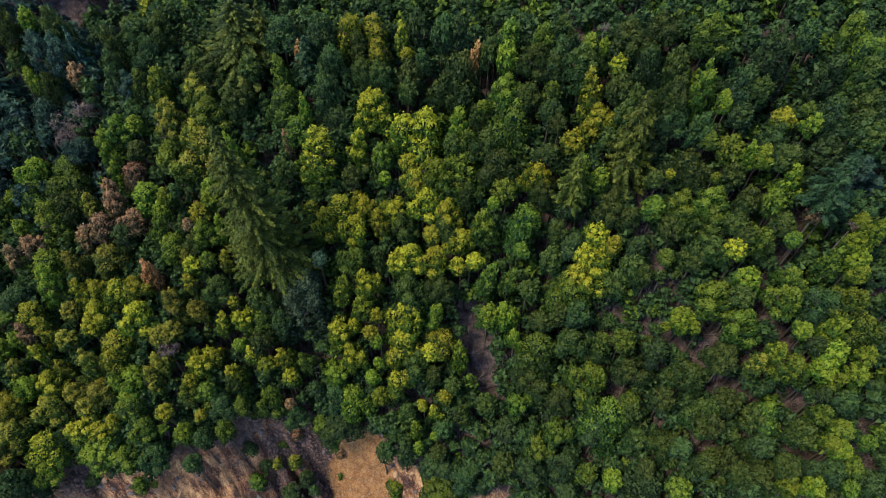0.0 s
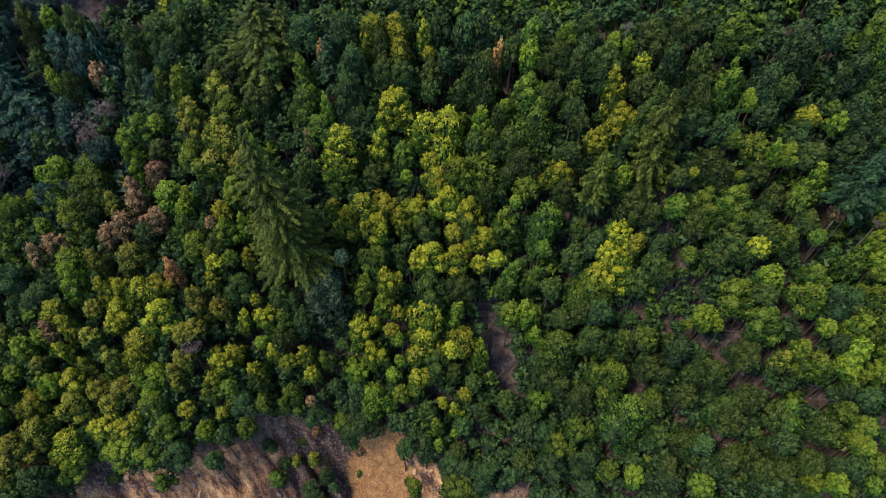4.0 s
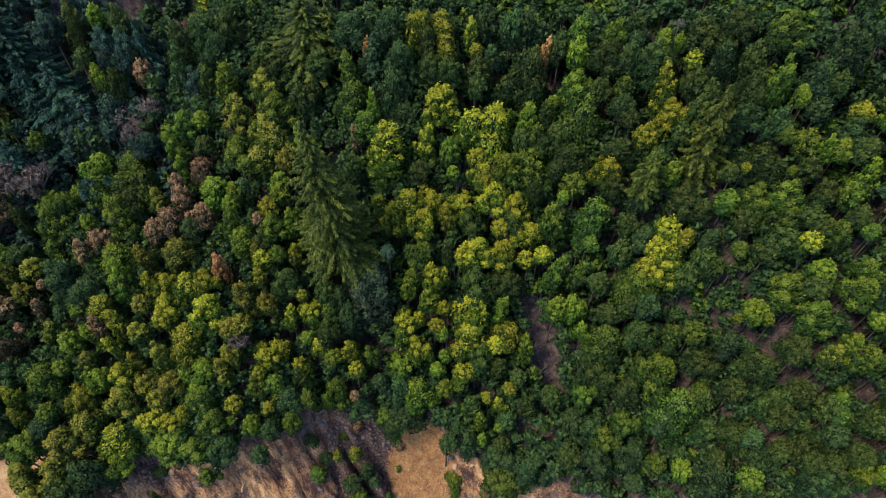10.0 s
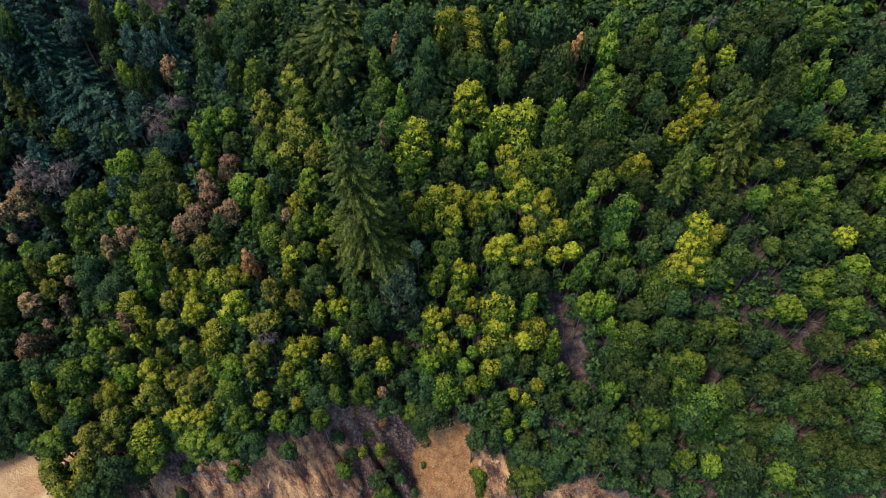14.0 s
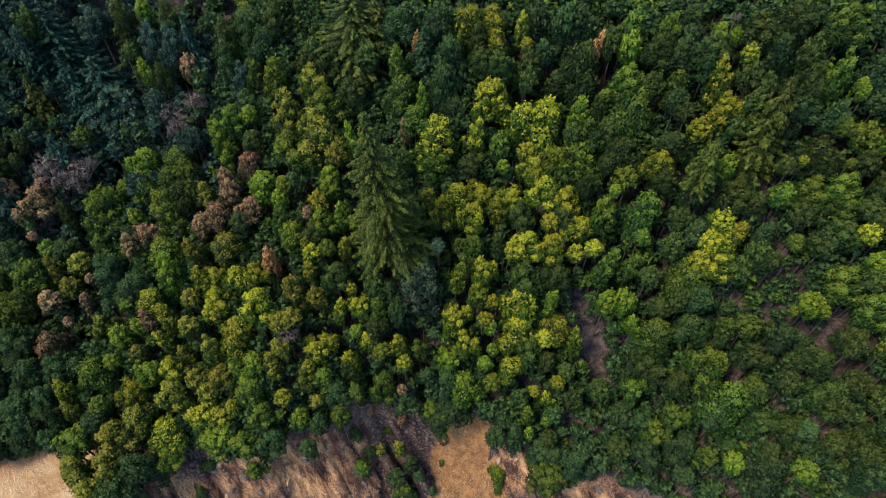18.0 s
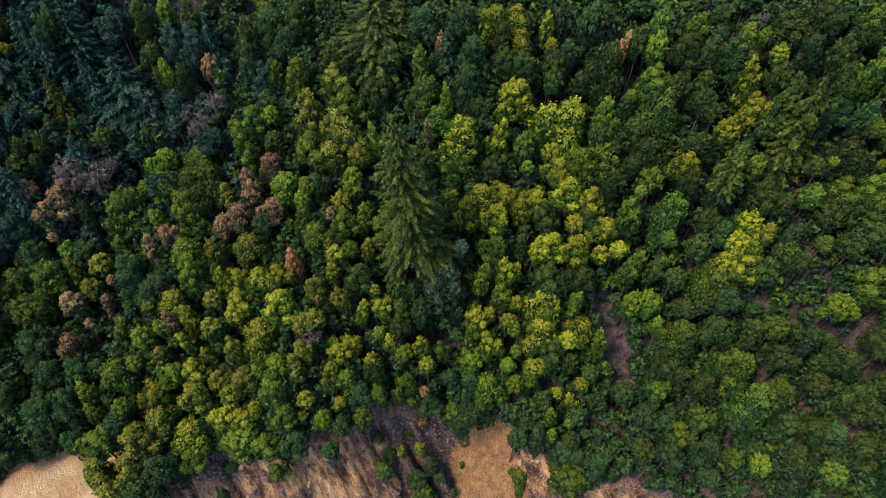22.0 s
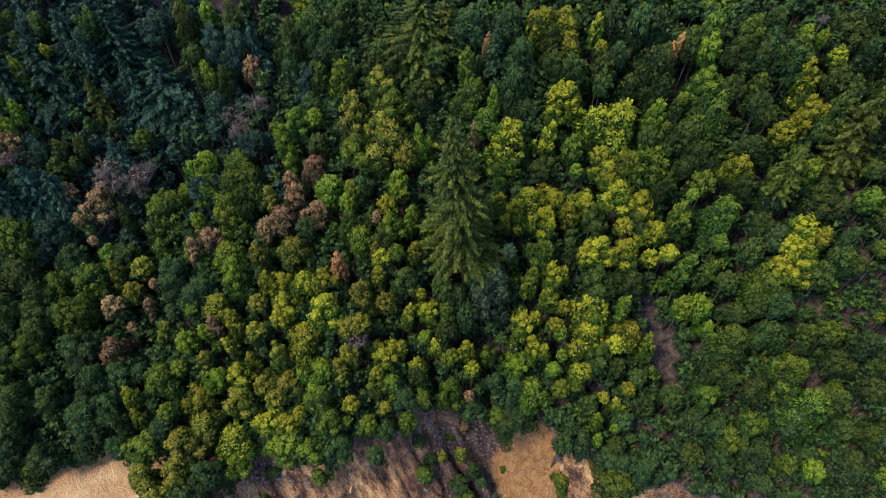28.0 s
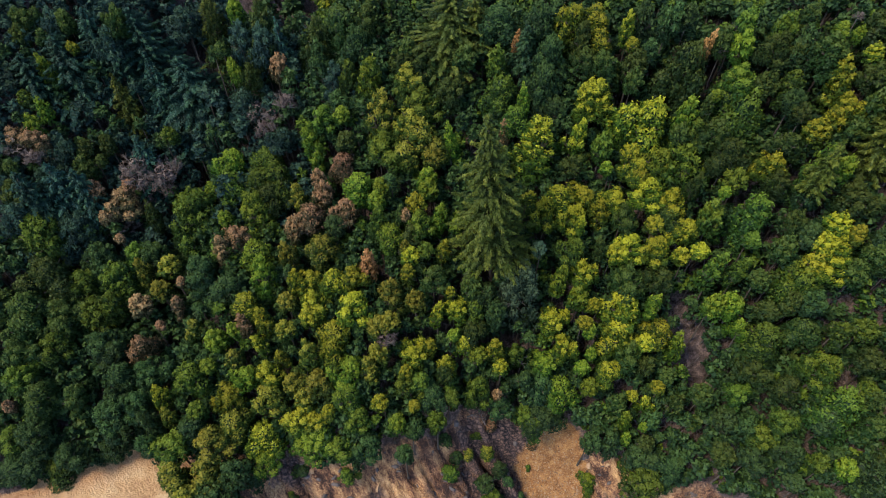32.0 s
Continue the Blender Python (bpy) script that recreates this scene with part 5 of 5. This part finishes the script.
broadleaf(29.3, 26.5, 17.2, 1.78, 1.28, DARK)
broadleaf(-24.1, 46.1, 20.1, 2.06, 2.06, DARK)
broadleaf(-26.2, 46.3, 20.5, 1.73, 1.73, OLIVE)
broadleaf(-21.6, 47.5, 21.7, 1.57, 1.57, DARK)
broadleaf(-25.5, 44.3, 17.9, 1.75, 1.75, GREEN)
broadleaf(-22.7, 44.3, 17.8, 1.75, 1.75, DARK)
bare_tree(-75.9, 64.4, 21.8, 3.7)
bare_tree(-79.6, 60.5, 21.3, 2.4)
bare_tree(-50.1, 55.7, 22.1, 1.9)
bare_tree(43.7, 41.4, 40.0, 0.8)
bare_tree(35.8, 58.5, 48.8, 1.4)
bare_tree(-92.8, 65.3, 29.0, 2.6)
bare_tree(-79.8, 59.5, 20.3, 3.5)
bare_tree(-37.8, 40.1, 16.4, 1.7)

# ---- bushes of the bank ----
shrub(-51.1, 27.8, 1.67, GREEN)
shrub(-44.2, 27.2, 1.67, GREEN)
shrub(-42.4, 27.4, 0.84, GREEN)
shrub(-29.9, 33.2, 1.59, DARK)
shrub(-28.1, 31.9, 1.81, DARK)
shrub(-28.6, 29.5, 2.06, GREEN)
shrub(-24.8, 34.0, 1.16, GREEN)
shrub(-26.0, 32.2, 1.26, AMBER)
shrub(-23.0, 32.2, 1.61, AMBER)
shrub(-21.0, 30.0, 1.79, DARK)
shrub(-23.2, 28.1, 2.14, DARK)
shrub(-22.3, 26.4, 2.14, GREEN)
shrub(-20.1, 28.3, 1.24, DARK)
shrub(-52.0, 25.2, 0.75, GREEN)
shrub(-16.4, 31.1, 0.74, GREEN)
shrub(-17.8, 26.7, 1.09, DARK)
shrub(-16.0, 33.1, 1.26, RUSSET)
shrub(-7.6, 29.0, 2.17, LIME)
shrub(-7.6, 26.7, 0.90, GREEN)
shrub(-51.6, 24.3, 1.34, DARK)
shrub(-50.0, 27.5, 1.66, DARK)
shrub(-22.6, 35.4, 1.43, RUSSET)


# ---- stones of the bank and slide ----
def stone_mesh(seed, mat):
    """A broken, angular stone of unit radius."""
    rng = np.random.RandomState(seed)
    v = BALL_V * rng.uniform(0.62, 1.15, (12, 1)) * np.array([1.0, rng.uniform(0.6, 0.9), rng.uniform(0.5, 0.75)])
    return mesh_of("stone", v.tolist(), BALL_F, mat, False)


def stones():
    rng = random.Random(21)
    shapes = [stone_mesh(k, DARK_ROCK) for k in range(4)] + [stone_mesh(10 + k, STONE) for k in range(4)]
    made = 0
    while made < 230:
        x, y = rng.uniform(-66, 10), rng.uniform(19, 42)
        slid = float(slide_part(x, y))
        if float(bare_part(x, y)) < 0.5 and slid < 0.5:
            continue
        made += 1
        pale = slid > 0.5 or rng.random() < 0.12
        r = rng.uniform(0.12, 0.3) if slid > 0.5 else rng.uniform(0.15, 0.75) ** 1.2
        me = shapes[rng.randrange(4) + (4 if pale else 0)]
        ob = tagged(new("rock", me), "angular tan stone lying on the slide" if pale else "dark angular rock set in the bank", "rock", "rocks of the bank")
        ob.matrix_basis = Matrix.LocRotScale((x, y, float(ground(x, y)) + 0.1 * r), Euler((rng.uniform(-0.5, 0.5), rng.uniform(-0.5, 0.5), rng.uniform(0, 6.28))),
                                             (r * rng.uniform(1.0, 1.6), r, r * rng.uniform(0.8, 1.1)))

    gen = np.random.RandomState(4)
    x, y = gen.uniform(-24, -2, 8000), gen.uniform(17, 37, 8000)
    keep = slide_part(x, y) > gen.uniform(0.2, 0.9, 8000)
    x, y = x[keep], y[keep]
    r = 0.035 + 0.12 * gen.rand(len(x)) ** 2.5
    v = BALL_V[None] * gen.uniform(0.6, 1.2, (len(x), 12, 1)) * r[:, None, None] + np.stack([x, y, ground(x, y) + 0.3 * r], 1)[:, None]
    faces = (np.array(BALL_F)[None] + 12 * np.arange(len(x))[:, None, None]).reshape(-1, 3).tolist()
    verts = [v.reshape(-1, 3)]
    me = mesh_of("rubble", np.concatenate(verts), faces, STONE, False)
    tagged(new("rubble", me), "loose orange-brown rubble covering the slide fan", "rubble", kind="stuff")


stones()


def fallen_branch(x, y, long, turn):
    """A grey dead bough lying on the ground, with broken side shoots."""
    rng = random.Random(int(x * 10 + y))
    verts, faces = [], []
    p, a = Vector((-long / 2, 0, 0.1)), 0.0
    for k in range(5):
        a += rng.uniform(-0.25, 0.25)
        q = p + Vector((math.cos(a), math.sin(a), rng.uniform(-0.05, 0.12))) * long / 5
        tube(verts, faces, p, q, 0.13 * (1 - k / 6), 0.13 * (1 - (k + 1) / 6), 6)
        if k:
            s = q + Vector((math.cos(a + rng.choice((-1, 1))), math.sin(a + rng.choice((-1, 1))), 0.4)) * rng.uniform(0.5, 1.1)
            tube(verts, faces, p, s, 0.05, 0.015, 4)
        p = q
    ob = tagged(new("fallen_branch", mesh_of("fallen_branch", verts, faces, DEADWOOD)), "bleached grey fallen branch on the bare slope", "branch", "fallen branches")
    d = 0.5
    slope = Vector((-(float(ground(x + d, y)) - float(ground(x - d, y))) / (2 * d), -(float(ground(x, y + d)) - float(ground(x, y - d))) / (2 * d), 1)).normalized()
    ob.matrix_basis = Matrix.Translation((x, y, float(ground(x, y)) + 0.05)) @ slope.to_track_quat("Z", "Y").to_matrix().to_4x4() @ pose(0, 0, 0, 0, 0, turn)


fallen_branch(-25.0, 36.0, 3.0, 20)
fallen_branch(-24.2, 35.2, 2.4, 110)
fallen_branch(5.6, 40.0, 4.2, 75)
fallen_branch(4.2, 43.0, 3.4, 100)
fallen_branch(-56.0, 78.0, 4.0, 15)
fallen_branch(34.0, 38.0, 3.0, 30)


# ---- understorey and the woods beyond the listed trees ----
def woods():
    """One joined sheet of lower, darker trees that fills the woods, by chance but never on the bank, track or glade."""
    rng = random.Random(5)
    cells = {}
    for x, y, r in SPREAD:
        cells.setdefault((int(x // 4), int(y // 4)), []).append((x, y, 0.3 * r))

    def free(x, y, r):
        return all((x - a) ** 2 + (y - b) ** 2 > (r + c) ** 2 for i in (-1, 0, 1) for j in (-1, 0, 1)
                   for a, b, c in cells.get((int(x // 4) + i, int(y // 4) + j), ()))

    shapes = []
    for k in range(5):
        me = crown_mesh(1.5, 240, 14 + k, TALL[k], 0.31, 200 + k, True, (0.0,))
        fresh = np.array([a.value for a in me.attributes["lit_shoots"].data])
        shapes.append((np.array([v.co[:] for v in me.vertices]), fresh, [list(p.vertices) for p in me.polygons]))
        bpy.data.meshes.remove(me)
    stem_v, stem_f = np.array([v.co[:] for v in TRUNKS[0].vertices]), [list(p.vertices) for p in TRUNKS[0].polygons]
    verts, faces, mats, lit_shoots, base = [], [], [], [], 0
    tints = [DARK, GREEN, OLIVE, BLUE_SHADE, GOLD, LIME, RUSSET, ORANGE, AMBER, SAGE, FRESH]

    # most lower trees stay dark green: shade of the gaps put into their colour
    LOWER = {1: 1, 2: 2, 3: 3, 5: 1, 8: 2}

    def add(v, f, mat, fresh):
        nonlocal base
        verts.append(v)
        lit_shoots.append(fresh)
        faces.extend([[q + base for q in p] for p in f])
        mats.extend([mat] * len(f))
        base += len(v)

    for _ in range(20000):
        x, y = rng.uniform(-110, 76), rng.uniform(2, 112)
        s = y - float(foot(x))
        inside = -100 < x < 66 and y < 92
        r = rng.uniform(1.4, 2.5) if inside else rng.uniform(2.4, 3.6)
        if s < (0.4 if x < -70 else 3.0) or (not inside and rng.random() < 0.6):
            continue
        if -72.5 < x < -68.5 and y < 38:
            continue
        if float(bare_part(x, y)) > 0.5 or float(slide_part(x, y)) > 0.05 or float(glade_part(x, y)) > 0.25:
            continue
        if not free(x, y, r * (0.16 if inside else 0.6)):
            continue
        cells.setdefault((int(x // 4), int(y // 4)), []).append((x, y, r * 0.42))
        g = float(ground(x, y))
        close = [(h, leaf) for a, b, h, leaf in HEIGHTS if abs(a - x) < 5 and abs(b - y) < 5] or [(9.0, GREEN)]
        near = [h for h, leaf in close]
        top = g + sum(near) / len(near) * (rng.uniform(0.6, 0.9) if x < -60 and y > 56 else rng.uniform(0.46, 0.72) if inside and x > -6 else rng.uniform(0.5, 0.76) if inside else rng.uniform(0.9, 1.2))
        k = rng.randrange(5)
        v, fresh, f = shapes[k]
        a = rng.uniform(0, 6.28)
        turn = np.array([[math.cos(a), -math.sin(a), 0], [math.sin(a), math.cos(a), 0], [0, 0, 1]]) * (r / 1.5)
        high = max(top - r * TALL[k], g + 0.8 * r)
        # in the side valley blue-green prevails, painting its bluish shade
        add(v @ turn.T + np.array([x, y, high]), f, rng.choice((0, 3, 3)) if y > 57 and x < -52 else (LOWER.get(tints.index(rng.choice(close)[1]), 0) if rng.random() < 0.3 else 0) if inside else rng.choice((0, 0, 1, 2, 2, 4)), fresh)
        add(stem_v * np.array([0.1 + 0.04 * r, 0.1 + 0.04 * r, max(high - g, 0.6)]) + np.array([x, y, g - 0.1]), stem_f, len(tints), np.zeros(len(stem_v)))
    # bushes along the upper edge of the bank
    for _ in range(2600):
        x, y = rng.uniform(-74, 40), rng.uniform(16, 48)
        b = max(float(bare_part(x, y)), float(bare_part(x, y - 1.5)))
        if not 0.04 < b < 0.75 or float(slide_part(x, y)) > 0.1 or y - float(foot(x)) < 2.5 or float(glade_part(x, y)) > 0.4:
            continue
        r = rng.uniform(0.5, 1.25)
        if not free(x, y, r * 0.2 - 0.7):
            continue
        cells.setdefault((int(x // 4), int(y // 4)), []).append((x, y, r * 0.7))
        v, fresh, f = shapes[rng.randrange(2)]
        a = rng.uniform(0, 6.28)
        turn = np.array([[math.cos(a), -math.sin(a), 0], [math.sin(a), math.cos(a), 0], [0, 0, 0.85]]) * (r / 1.5)
        add(v @ turn.T + np.array([x, y, float(ground(x, y)) + 0.45 * r]), f, rng.choice((0, 0, 1, 1, 2, 5)), fresh)
    me = bpy.data.meshes.new("understorey")
    me.from_pydata(np.concatenate(verts), [], faces)
    for m in tints + [BARK]:
        me.materials.append(m)
    me.attributes.new("lit_shoots", "FLOAT", "POINT").data.foreach_set("value", np.concatenate(lit_shoots).astype(np.float32))
    me.polygons.foreach_set("material_index", np.array(mats, np.int32))
    tagged(new("understorey", me), "dense lower trees filling the woods between larger crowns", "woods", kind="stuff")


woods()
